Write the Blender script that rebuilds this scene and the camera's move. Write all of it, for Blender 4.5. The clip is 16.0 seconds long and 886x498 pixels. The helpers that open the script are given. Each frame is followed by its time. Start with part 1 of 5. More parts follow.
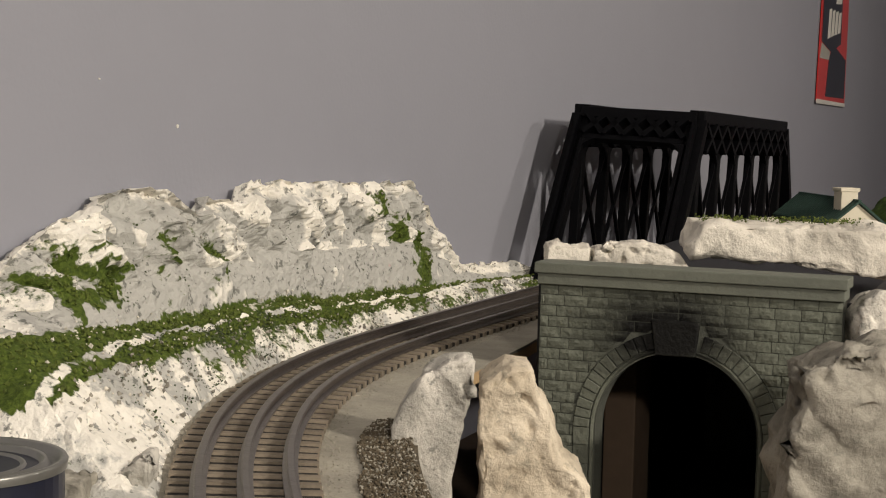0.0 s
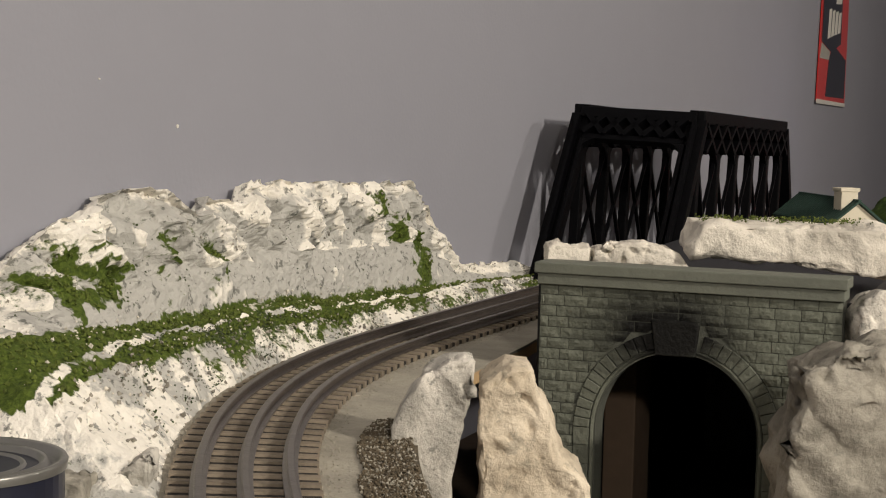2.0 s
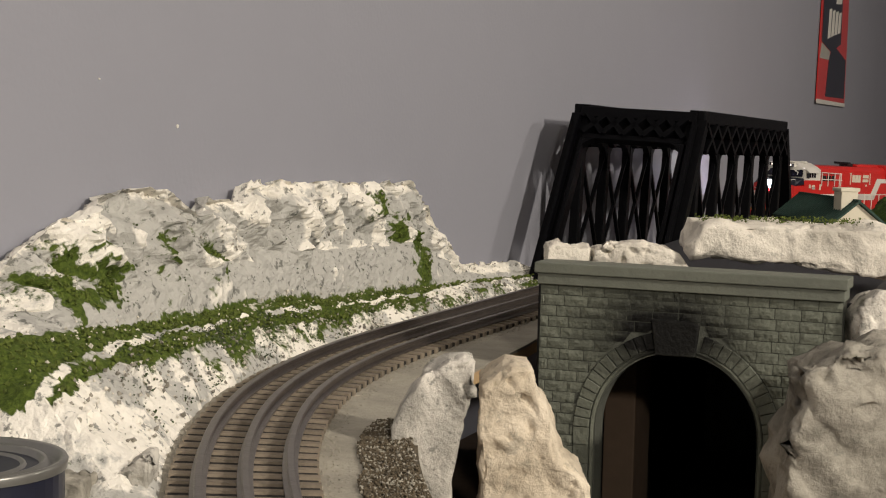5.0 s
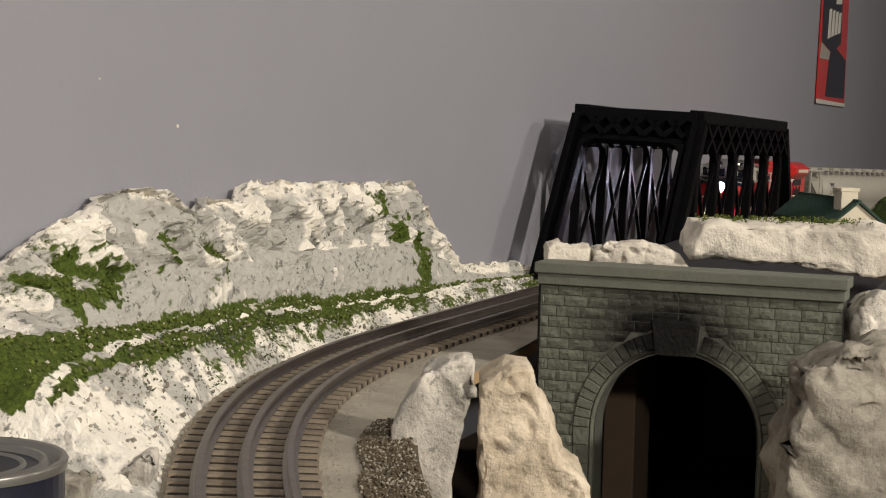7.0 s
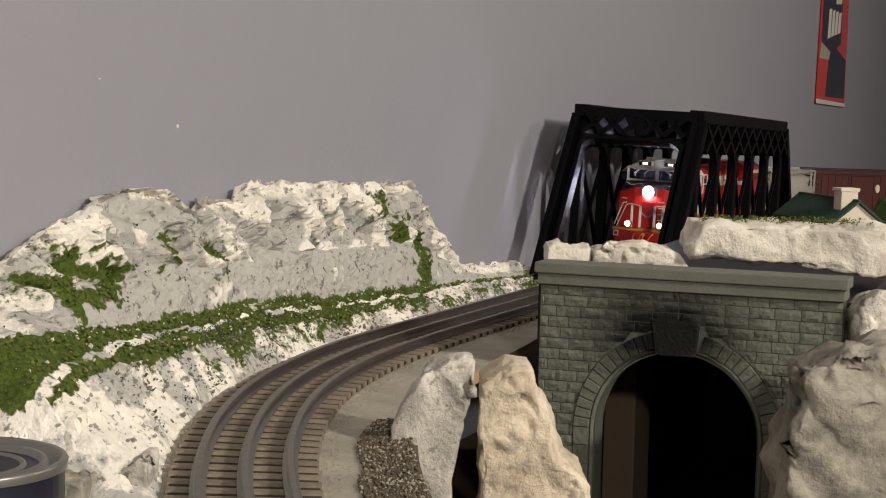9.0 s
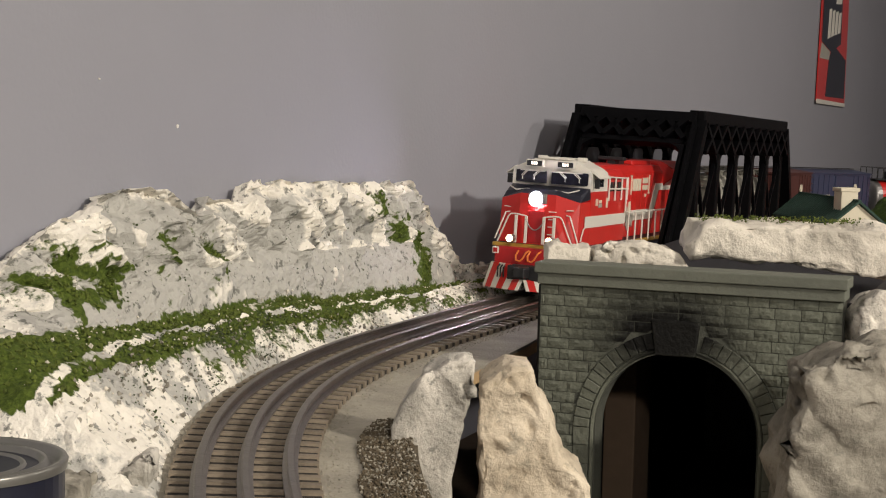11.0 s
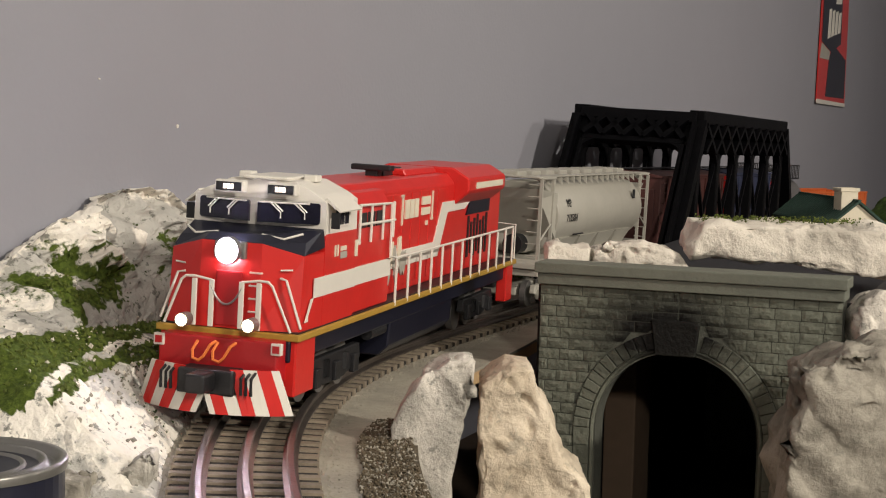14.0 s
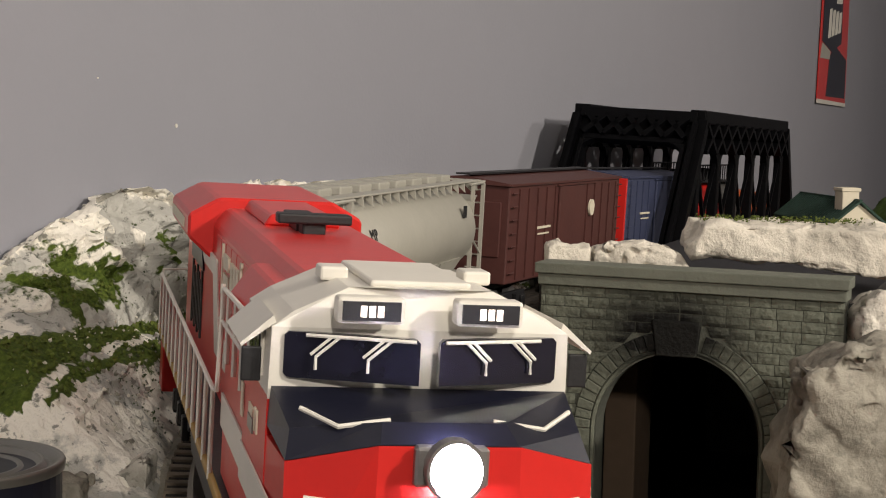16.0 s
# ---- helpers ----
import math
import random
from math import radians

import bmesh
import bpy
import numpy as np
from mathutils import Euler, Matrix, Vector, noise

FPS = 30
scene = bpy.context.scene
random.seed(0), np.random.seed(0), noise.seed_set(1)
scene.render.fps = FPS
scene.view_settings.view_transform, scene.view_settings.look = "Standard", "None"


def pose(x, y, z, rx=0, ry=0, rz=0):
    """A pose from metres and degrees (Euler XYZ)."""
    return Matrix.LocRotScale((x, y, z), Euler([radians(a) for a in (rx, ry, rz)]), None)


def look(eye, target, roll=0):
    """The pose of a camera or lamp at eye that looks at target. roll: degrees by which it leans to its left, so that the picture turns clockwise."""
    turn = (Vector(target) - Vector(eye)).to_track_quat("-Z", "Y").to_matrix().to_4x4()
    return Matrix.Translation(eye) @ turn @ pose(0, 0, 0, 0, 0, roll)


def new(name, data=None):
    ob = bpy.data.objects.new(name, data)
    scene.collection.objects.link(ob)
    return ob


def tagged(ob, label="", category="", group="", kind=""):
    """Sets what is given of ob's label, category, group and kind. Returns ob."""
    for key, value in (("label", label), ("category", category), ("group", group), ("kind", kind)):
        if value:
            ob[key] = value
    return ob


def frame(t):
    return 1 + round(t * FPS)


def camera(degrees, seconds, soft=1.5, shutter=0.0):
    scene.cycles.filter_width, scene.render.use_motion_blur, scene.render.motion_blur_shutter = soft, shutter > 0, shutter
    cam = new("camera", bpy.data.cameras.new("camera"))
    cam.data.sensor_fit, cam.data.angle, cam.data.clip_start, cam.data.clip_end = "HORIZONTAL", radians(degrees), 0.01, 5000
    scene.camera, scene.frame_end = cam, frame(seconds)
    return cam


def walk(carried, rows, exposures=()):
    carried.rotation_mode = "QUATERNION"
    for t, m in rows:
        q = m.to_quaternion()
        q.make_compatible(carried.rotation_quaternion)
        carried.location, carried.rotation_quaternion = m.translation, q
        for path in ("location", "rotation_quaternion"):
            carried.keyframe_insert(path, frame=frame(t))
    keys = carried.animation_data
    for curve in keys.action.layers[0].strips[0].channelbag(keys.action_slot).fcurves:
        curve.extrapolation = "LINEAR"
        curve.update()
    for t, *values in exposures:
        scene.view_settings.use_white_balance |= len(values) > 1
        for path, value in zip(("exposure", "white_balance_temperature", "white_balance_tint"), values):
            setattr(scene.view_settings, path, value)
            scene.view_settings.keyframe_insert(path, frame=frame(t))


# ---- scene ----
# ---------------------------------------------------------------- camera
CAM_Z = 0.30
cam = camera(29.3, 16.0, soft=1.1)
EYE = Vector((0, 0, CAM_Z))
AIM = Vector((0, math.cos(radians(4.98)), -math.sin(radians(4.98))))
walk(cam, [(0.0, look(EYE, EYE + AIM, 1.4)), (14.8, look(EYE, EYE + AIM, 1.4)),
           (16.0, look(EYE + AIM * 0.004, EYE + AIM * 1.004, 1.4))],
     [(0.0, 0.0), (16.0, 0.0)])

# ---------------------------------------------------------------- room light
world = bpy.data.worlds.new("room_world")
scene.world = world
world.use_nodes = True
world.node_tree.nodes["Background"].inputs[0].default_value = (0.02, 0.02, 0.022, 1)
world.node_tree.nodes["Background"].inputs[1].default_value = 1.0


def lamp(name, eye, target, power, size, color):
    data = bpy.data.lights.new(name, "AREA")
    data.shape, data.size, data.energy, data.color = "DISK", size, power, color
    ob = new(name, data)
    ob.matrix_world = look(eye, target)
    return ob


lamp("ceiling_lamp_light", (1.95, -0.75, 1.36), (0.1, 1.2, 0.2), 56, 0.14, (1.0, 0.91, 0.79))
lamp("second_lamp_light", (2.50, 1.75, 1.38), (0.1, 1.3, 0.2), 13, 0.14, (1.0, 0.91, 0.82))
lamp("standing_lamp_light", (0.36, -1.42, 1.02), (0.05, 0.9, 0.15), 17, 0.12, (1.0, 0.91, 0.80))

# ---------------------------------------------------------------- materials


def mat(name, color, rough=0.6, metal=0.0, var=0.15, scale=60.0, bump=0.1, bscale=None, color2=None, emit=0.0, spec=0.5, rnd=0.0):
    """Principled material with two-scale noise in colour and a fine bump."""
    m = bpy.data.materials.new(name)
    m.use_nodes = True
    nt = m.node_tree
    b = nt.nodes["Principled BSDF"]
    b.inputs["Roughness"].default_value = rough
    b.inputs["Metallic"].default_value = metal
    b.inputs["Specular IOR Level"].default_value = spec
    tc = nt.nodes.new("ShaderNodeTexCoord")
    n1 = nt.nodes.new("ShaderNodeTexNoise")
    n1.inputs["Scale"].default_value, n1.inputs["Detail"].default_value = scale, 6
    n2 = nt.nodes.new("ShaderNodeTexNoise")
    n2.inputs["Scale"].default_value, n2.inputs["Detail"].default_value = scale * 7, 3
    nt.links.new(tc.outputs["Object"], n1.inputs["Vector"])
    nt.links.new(tc.outputs["Object"], n2.inputs["Vector"])
    add = nt.nodes.new("ShaderNodeMath")
    add.operation = "MULTIPLY_ADD"
    nt.links.new(n2.outputs["Fac"], add.inputs[0])
    add.inputs[1].default_value = 0.45
    nt.links.new(n1.outputs["Fac"], add.inputs[2])
    ramp = nt.nodes.new("ShaderNodeMapRange")
    ramp.inputs["From Min"].default_value, ramp.inputs["From Max"].default_value = 0.45, 1.0
    last = add.outputs[0]
    if rnd:
        oi = nt.nodes.new("ShaderNodeObjectInfo")
        r2 = nt.nodes.new("ShaderNodeMath")
        r2.operation = "MULTIPLY_ADD"
        nt.links.new(oi.outputs["Random"], r2.inputs[0])
        r2.inputs[1].default_value = rnd
        nt.links.new(last, r2.inputs[2])
        last = r2.outputs[0]
    nt.links.new(last, ramp.inputs["Value"])
    mix = nt.nodes.new("ShaderNodeMix")
    mix.data_type = "RGBA"
    c2 = color2 or tuple(c * (1 - var) for c in color)
    mix.inputs["A"].default_value, mix.inputs["B"].default_value = (*c2, 1), (*color, 1)
    nt.links.new(ramp.outputs[0], mix.inputs["Factor"])
    nt.links.new(mix.outputs["Result"], b.inputs["Base Color"])
    if bump:
        bp = nt.nodes.new("ShaderNodeBump")
        bp.inputs["Strength"].default_value, bp.inputs["Distance"].default_value = bump, 0.002
        n3 = nt.nodes.new("ShaderNodeTexNoise")
        n3.inputs["Scale"].default_value, n3.inputs["Detail"].default_value = bscale or scale * 5, 8
        nt.links.new(tc.outputs["Object"], n3.inputs["Vector"])
        nt.links.new(n3.outputs["Fac"], bp.inputs["Height"])
        nt.links.new(bp.outputs["Normal"], b.inputs["Normal"])
    if emit:
        b.inputs["Emission Color"].default_value = (*color, 1)
        b.inputs["Emission Strength"].default_value = emit
    return m


M_WALL = mat("grey_wall_paint", (0.282, 0.284, 0.322), 0.75, var=0.05, scale=3, bump=0.12, bscale=260)
M_CEIL = mat("white_ceiling_paint", (0.75, 0.74, 0.72), 0.9, var=0.05, scale=4, bump=0.1)
M_FLOOR = mat("brown_carpet", (0.16, 0.13, 0.11), 0.95, var=0.3, scale=40, bump=0.5)
M_TABLE = mat("dark_plywood", (0.10, 0.065, 0.04), 0.8, var=0.3, scale=20, bump=0.2)
M_BOARD = mat("raw_plywood_edge", (0.62, 0.42, 0.22), 0.75, var=0.3, scale=50, bump=0.3)
M_BED = mat("painted_roadbed", (0.40, 0.37, 0.30), 0.9, var=0.35, scale=40, bump=0.5, bscale=600)
M_GRAVEL = mat("dark_gravel", (0.15, 0.118, 0.075), 0.95, var=0.6, scale=220, bump=0.8, bscale=400)
M_TIE = mat("weathered_sleeper", (0.25, 0.205, 0.15), 0.8, var=0.55, scale=250, bump=0.4, rnd=0.35)
M_GAP = mat("dark_ballast_between_sleepers", (0.030, 0.024, 0.018), 0.95, var=0.5, scale=200, bump=0.5)
M_RAIL = mat("blackened_rail", (0.24, 0.21, 0.19), 0.34, metal=0.85, var=0.35, scale=120, bump=0.08)
M_BRIDGE = mat("black_bridge_plastic", (0.0016, 0.0016, 0.0024), 0.5, var=0.3, scale=90, bump=0.12, spec=0.10)
M_STONE = mat("grey_green_cut_stone", (0.165, 0.176, 0.140), 0.7, var=0.30, scale=130, bump=0.5, bscale=420, rnd=0.12, spec=0.18)
M_JOINT = mat("stone_joint", (0.085, 0.09, 0.073), 0.9, var=0.3, scale=150, bump=0.3)
M_COPE = mat("grey_green_coping", (0.150, 0.160, 0.128), 0.7, var=0.2, scale=90, bump=0.25)
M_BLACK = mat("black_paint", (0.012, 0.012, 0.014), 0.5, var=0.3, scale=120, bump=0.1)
M_RED = mat("bright_red_paint", (0.62, 0.022, 0.018), 0.32, var=0.12, scale=60, bump=0.03)
# Loco red darkened for shade on the pilot, nose door and corner box faces.
M_RED_SHADE = mat("deep_red_paint", (0.42, 0.012, 0.016), 0.38, var=0.15, scale=60, bump=0.03)
M_WHITE = mat("cream_white_paint", (0.74, 0.71, 0.64), 0.4, var=0.07, scale=60, bump=0.03)
M_NAVY = mat("navy_paint", (0.007, 0.008, 0.020), 0.4, var=0.2, scale=60, bump=0.03)
M_YELLOW = mat("dull_gold_paint", (0.42, 0.25, 0.04), 0.45, var=0.15, scale=80, bump=0.03)
M_GLASS = mat("dark_tinted_window", (0.012, 0.012, 0.022), 0.08, var=0.2, scale=30, bump=0.0)
M_ORANGE = mat("orange_hose", (0.75, 0.19, 0.04), 0.45, var=0.1, scale=80, bump=0.03)
M_STEEL = mat("dull_steel", (0.35, 0.34, 0.33), 0.4, metal=0.8, var=0.2, scale=100, bump=0.06)
M_HGREY = mat("light_grey_car_paint", (0.40, 0.385, 0.335), 0.5, var=0.12, scale=40, bump=0.04)
M_BOXCAR = mat("boxcar_brown_paint", (0.085, 0.026, 0.022), 0.55, var=0.2, scale=50, bump=0.06)
M_BLUE = mat("dull_blue_paint", (0.045, 0.055, 0.11), 0.5, var=0.15, scale=50, bump=0.04)
M_GOND = mat("orange_gondola_paint", (0.62, 0.13, 0.03), 0.5, var=0.15, scale=50, bump=0.05)
M_ROOF = mat("dark_green_shingle", (0.022, 0.062, 0.045), 0.75, var=0.35, scale=120, bump=0.3)
M_CREAM = mat("cream_clapboard", (0.72, 0.66, 0.52), 0.6, var=0.08, scale=70, bump=0.1)
M_TIN = mat("can_tin", (0.27, 0.265, 0.245), 0.36, metal=0.7, var=0.15, scale=60, bump=0.05)
M_LABEL = mat("can_label_blue", (0.012, 0.015, 0.035), 0.4, var=0.5, scale=30, bump=0.05, color2=(0.01, 0.01, 0.015))
M_LAMP_W = mat("cold_white_headlight", (0.86, 0.80, 1.0), 0.3, emit=480.0, bump=0)
M_LAMP_Y = mat("warm_ditch_light", (1.0, 0.72, 0.42), 0.3, emit=9.0, bump=0)
M_NUMB = mat("lit_number_board", (1.0, 0.86, 0.74), 0.4, emit=2.0, bump=0)


def rock_mat(name, base, grey, green_amt, speck, scale=28.0, relief=0.8):
    """White plaster with grey washes, dark specks and scattered green turf."""
    m = bpy.data.materials.new(name)
    m.use_nodes = True
    nt = m.node_tree
    b = nt.nodes["Principled BSDF"]
    b.inputs["Roughness"].default_value = 0.85
    b.inputs["Specular IOR Level"].default_value = 0.2
    tc = nt.nodes.new("ShaderNodeTexCoord")

    def tex(sc, lo, hi, det=6.0, offs=0.0):
        mp = nt.nodes.new("ShaderNodeMapping")
        mp.inputs["Location"].default_value = (offs, offs * 1.7, offs * 0.3)
        nt.links.new(tc.outputs["Object"], mp.inputs["Vector"])
        n = nt.nodes.new("ShaderNodeTexNoise")
        n.inputs["Scale"].default_value, n.inputs["Detail"].default_value = sc, det
        n.inputs["Roughness"].default_value = 0.62
        nt.links.new(mp.outputs["Vector"], n.inputs["Vector"])
        r = nt.nodes.new("ShaderNodeMapRange")
        r.inputs["From Min"].default_value, r.inputs["From Max"].default_value = lo, hi
        nt.links.new(n.outputs["Fac"], r.inputs["Value"])
        return r.outputs[0], n.outputs["Fac"]

    def mixc(fac, a, c):
        mx = nt.nodes.new("ShaderNodeMix")
        mx.data_type = "RGBA"
        nt.links.new(fac, mx.inputs["Factor"])
        if isinstance(a, tuple):
            mx.inputs["A"].default_value = (*a, 1)
        else:
            nt.links.new(a, mx.inputs["A"])
        mx.inputs["B"].default_value = (*c, 1)
        return mx.outputs["Result"]

    wash, _ = tex(scale, 0.42, 0.60, offs=1.0)
    if green_amt:
        wa = nt.nodes.new("ShaderNodeAttribute")
        wa.attribute_name = "wash"
        wm = nt.nodes.new("ShaderNodeMath")
        wm.operation, wm.use_clamp = "MULTIPLY_ADD", True
        nt.links.new(wash, wm.inputs[0])
        wm.inputs[1].default_value = 0.55
        nt.links.new(wa.outputs["Fac"], wm.inputs[2])
        wr = nt.nodes.new("ShaderNodeMapRange")
        wr.interpolation_type = "SMOOTHSTEP"
        wr.inputs["From Min"].default_value, wr.inputs["From Max"].default_value = 0.36, 0.62
        nt.links.new(wm.outputs[0], wr.inputs["Value"])
        wash = wr.outputs[0]
    dark, _ = tex(scale * 5, 0.58, 0.64, 4.0, offs=3.0)
    fine, raw = tex(scale * 14, 0.3, 0.7, 5.0, offs=5.0)
    col = mixc(wash, base, grey)
    att = nt.nodes.new("ShaderNodeAttribute")
    att.attribute_name = "turf"
    if speck:
        sp = nt.nodes.new("ShaderNodeMath")
        sp.operation = "MULTIPLY"
        nt.links.new(dark, sp.inputs[0])
        sp.inputs[1].default_value = speck
        col = mixc(sp.outputs[0], col, (0.10, 0.105, 0.09))
    if green_amt:
        tn, _ = tex(scale * 5, 0.30, 0.70, 6.0, offs=8.0)
        s1 = nt.nodes.new("ShaderNodeMath")
        s1.operation = "MULTIPLY_ADD"
        nt.links.new(att.outputs["Fac"], s1.inputs[0])
        s1.inputs[1].default_value = 2.2
        s2 = nt.nodes.new("ShaderNodeMath")
        s2.operation = "MULTIPLY"
        nt.links.new(tn, s2.inputs[0])
        s2.inputs[1].default_value = -1.35
        nt.links.new(s2.outputs[0], s1.inputs[2])
        cl = nt.nodes.new("ShaderNodeMapRange")
        cl.inputs["From Min"].default_value, cl.inputs["From Max"].default_value = -0.05, 0.35
        nt.links.new(s1.outputs[0], cl.inputs["Value"])
        gm = nt.nodes.new("ShaderNodeMix")
        gm.data_type = "RGBA"
        gm.inputs["A"].default_value, gm.inputs["B"].default_value = (0.030, 0.050, 0.008, 1), (0.105, 0.145, 0.022, 1)
        nt.links.new(fine, gm.inputs["Factor"])
        fin = nt.nodes.new("ShaderNodeMix")
        fin.data_type = "RGBA"
        nt.links.new(cl.outputs[0], fin.inputs["Factor"])
        nt.links.new(col, fin.inputs["A"])
        nt.links.new(gm.outputs["Result"], fin.inputs["B"])
        col = fin.outputs["Result"]
    nt.links.new(col, b.inputs["Base Color"])
    bp = nt.nodes.new("ShaderNodeBump")
    bp.inputs["Strength"].default_value, bp.inputs["Distance"].default_value = relief, 0.002
    nt.links.new(raw, bp.inputs["Height"])
    nt.links.new(bp.outputs["Normal"], b.inputs["Normal"])
    return m


M_ROCK = rock_mat("white_plaster_with_turf", (0.86, 0.82, 0.735), (0.47, 0.46, 0.425), 1.0, 0.75, 34.0, 0.7)
M_SLAB = rock_mat("white_plaster_rock", (0.74, 0.69, 0.60), (0.55, 0.51, 0.44), 0.0, 0.3, 26.0, 0.7)
# Grey-brown plaster, darkened to carry the shade on the rock before the portal.
M_SLABD = rock_mat("grey_brown_painted_rock", (0.38, 0.355, 0.30), (0.20, 0.186, 0.155), 0.0, 0.3, 30.0, 0.6)
M_SLABG = rock_mat("grey_washed_plaster_rock", (0.74, 0.70, 0.625), (0.40, 0.38, 0.335), 0.0, 0.55, 34.0, 0.65)
M_SLABC = rock_mat("cream_plaster_rock", (0.76, 0.67, 0.53), (0.56, 0.48, 0.365), 0.0, 0.3, 22.0, 0.7)
M_TURF = mat("green_turf", (0.085, 0.155, 0.022), 0.95, var=0.75, scale=170, bump=0.9, bscale=500)

# ---------------------------------------------------------------- mesh tools


def finish(ob, bm, material, smooth=False):
    bm.normal_update()
    me = ob.data
    bm.to_mesh(me)
    bm.free()
    if smooth:
        for p in me.polygons:
            p.use_smooth = True
    if material:
        me.materials.append(material)
    return ob


def thing(name, bm, material, label, category, m=None, group="", kind="", smooth=False):
    ob = finish(new(name, bpy.data.meshes.new(name)), bm, material, smooth)
    if m is not None:
        ob.matrix_world = m
    return tagged(ob, label, category, group, kind)


def empty(name, label, category, m=None, group=""):
    ob = new(name)
    ob.empty_display_size = 0.02
    if m is not None:
        ob.matrix_world = m
    return tagged(ob, label, category, group)


def part(name, bm, material, parent, label="", m=None, smooth=False):
    ob = finish(new(name, bpy.data.meshes.new(name)), bm, material, smooth)
    ob.parent = parent
    if m is not None:
        ob.matrix_basis = m
    if label:
        ob["label"] = label
    return ob


def twin(ob, m):
    """Another object on the same mesh, under the same parent."""
    o = new(ob.name, ob.data)
    o.parent = ob.parent
    o.matrix_basis = m
    if "label" in ob:
        o["label"] = ob["label"]
    return o


def box(x0, x1, y0, y1, z0, z1, bev=0.0, bm=None):
    bm = bm or bmesh.new()
    r = bmesh.ops.create_cube(bm, size=1.0, matrix=Matrix.LocRotScale(((x0 + x1) / 2, (y0 + y1) / 2, (z0 + z1) / 2), None, (x1 - x0, y1 - y0, z1 - z0)))
    if bev:
        es = list({e for v in r["verts"] for e in v.link_edges})
        bmesh.ops.bevel(bm, geom=es, offset=bev, segments=2, affect="EDGES", profile=0.5)
    return bm


def prism(pts, a0, a1, axis="y", bev=0.0, bm=None):
    """Extrudes the outline pts along an axis: pts are (x, z) for y, (y, z) for x, (x, y) for z."""
    bm = bm or bmesh.new()

    def at(p, a):
        return {"y": (p[0], a, p[1]), "x": (a, p[0], p[1]), "z": (p[0], p[1], a)}[axis]
    lo = [bm.verts.new(at(p, a0)) for p in pts]
    hi = [bm.verts.new(at(p, a1)) for p in pts]
    n = len(pts)
    fs = [bm.faces.new(lo), bm.faces.new(hi[::-1])]
    fs += [bm.faces.new((lo[i], hi[i], hi[(i + 1) % n], lo[(i + 1) % n])) for i in range(n)]
    bmesh.ops.recalc_face_normals(bm, faces=fs)
    if bev:
        bmesh.ops.bevel(bm, geom=list({e for f_ in fs for e in f_.edges}), offset=bev, segments=1, affect="EDGES")
    return bm


def loft(rings, bm=None, caps=True):
    """Joins rings of equally many points into one skin."""
    bm = bm or bmesh.new()
    vs = [[bm.verts.new(p) for p in r] for r in rings]
    n = len(vs[0])
    fs = []
    for a, b in zip(vs, vs[1:]):
        fs += [bm.faces.new((a[i], a[(i + 1) % n], b[(i + 1) % n], b[i])) for i in range(n)]
    if caps:
        fs += [bm.faces.new(vs[0][::-1]), bm.faces.new(vs[-1])]
    bmesh.ops.recalc_face_normals(bm, faces=fs)
    return bm


def tube(pts, r, seg=6, bm=None):
    """A round bar along a line of points."""
    bm = bm or bmesh.new()
    pts = [Vector(p) for p in pts]
    rings = []
    for i, p in enumerate(pts):
        d = (pts[min(i + 1, len(pts) - 1)] - pts[max(i - 1, 0)]).normalized()
        a = d.orthogonal().normalized() if abs(d.z) > 0.95 else d.cross(Vector((0, 0, 1))).normalized()
        b = d.cross(a)
        rings.append([p + r * (math.cos(k * math.tau / seg) * a + math.sin(k * math.tau / seg) * b) for k in range(seg)])
    return loft(rings, bm)


def disc(r, x0, x1, seg=20, axis="y", bm=None, c=(0, 0)):
    """A short cylinder along an axis, round the centre c."""
    return prism([(c[0] + r * math.cos(k * math.tau / seg), c[1] + r * math.sin(k * math.tau / seg)) for k in range(seg)], x0, x1, axis, bm=bm)


def beam(p, q, w, h, bm=None, up=(0, 0, 1)):
    """A flat bar of width w and height h from p to q."""
    bm = bm or bmesh.new()
    p, q = Vector(p), Vector(q)
    d = (q - p).normalized()
    s = d.cross(Vector(up)).normalized() * w / 2
    t = s.cross(d).normalized() * h / 2
    return loft([[p + s + t, p - s + t, p - s - t, p + s - t], [q + s + t, q - s + t, q - s - t, q + s - t]], bm)


# ---------------------------------------------------------------- the line of the track
# The track lies on a slightly sloping plane: TRACK turns its level plan (x, y, height over the rail tops) into the room.
TRACK = Matrix.Translation((0, 0, CAM_Z)) @ pose(0, 0, 0, 0, 1.90, -0.166) @ Matrix.Translation((0, 0, -0.1372))
HEAD_S = [-3.4, -3.0, -1.9, -0.9, -0.64, -0.47, -0.34, -0.22, 0.0, 0.8, 0.9, 1.0, 1.1, 1.2, 1.3, 1.4, 1.5, 1.6, 1.7, 1.8, 2.0]
HEAD_A = [-275, -272, -265, -186, -165, -145, -126, -114, -111, -110.6, -110.6, -110.8, -110.6, -107.3, -100.7, -92.3, -85.5, -79.6, -73.6, -67.9, -55.5]
# the line climbs towards the camera: height over the plane of TRACK
RISE_S = [-3.4, -1.0, -0.3, 0.2, 0.55, 0.85, 2.0]
RISE_Z = [-0.023, -0.021, -0.017, -0.0085, -0.0045, 0.0, 0.0]
STEP = 0.005
LINE_S = np.arange(-3.4, 2.0, STEP)
LINE_A = np.radians(np.interp(LINE_S, HEAD_S, HEAD_A))
I_0 = int(np.argmin(abs(LINE_S - 1.2)))
LX = np.concatenate([[0], np.cumsum(np.cos(LINE_A[:-1])) * STEP])
LY = np.concatenate([[0], np.cumsum(np.sin(LINE_A[:-1])) * STEP])
LX, LY = LX - LX[I_0] - 0.037, LY - LY[I_0] + 0.947


def rise(s):
    return float(np.interp(s, RISE_S, RISE_Z))


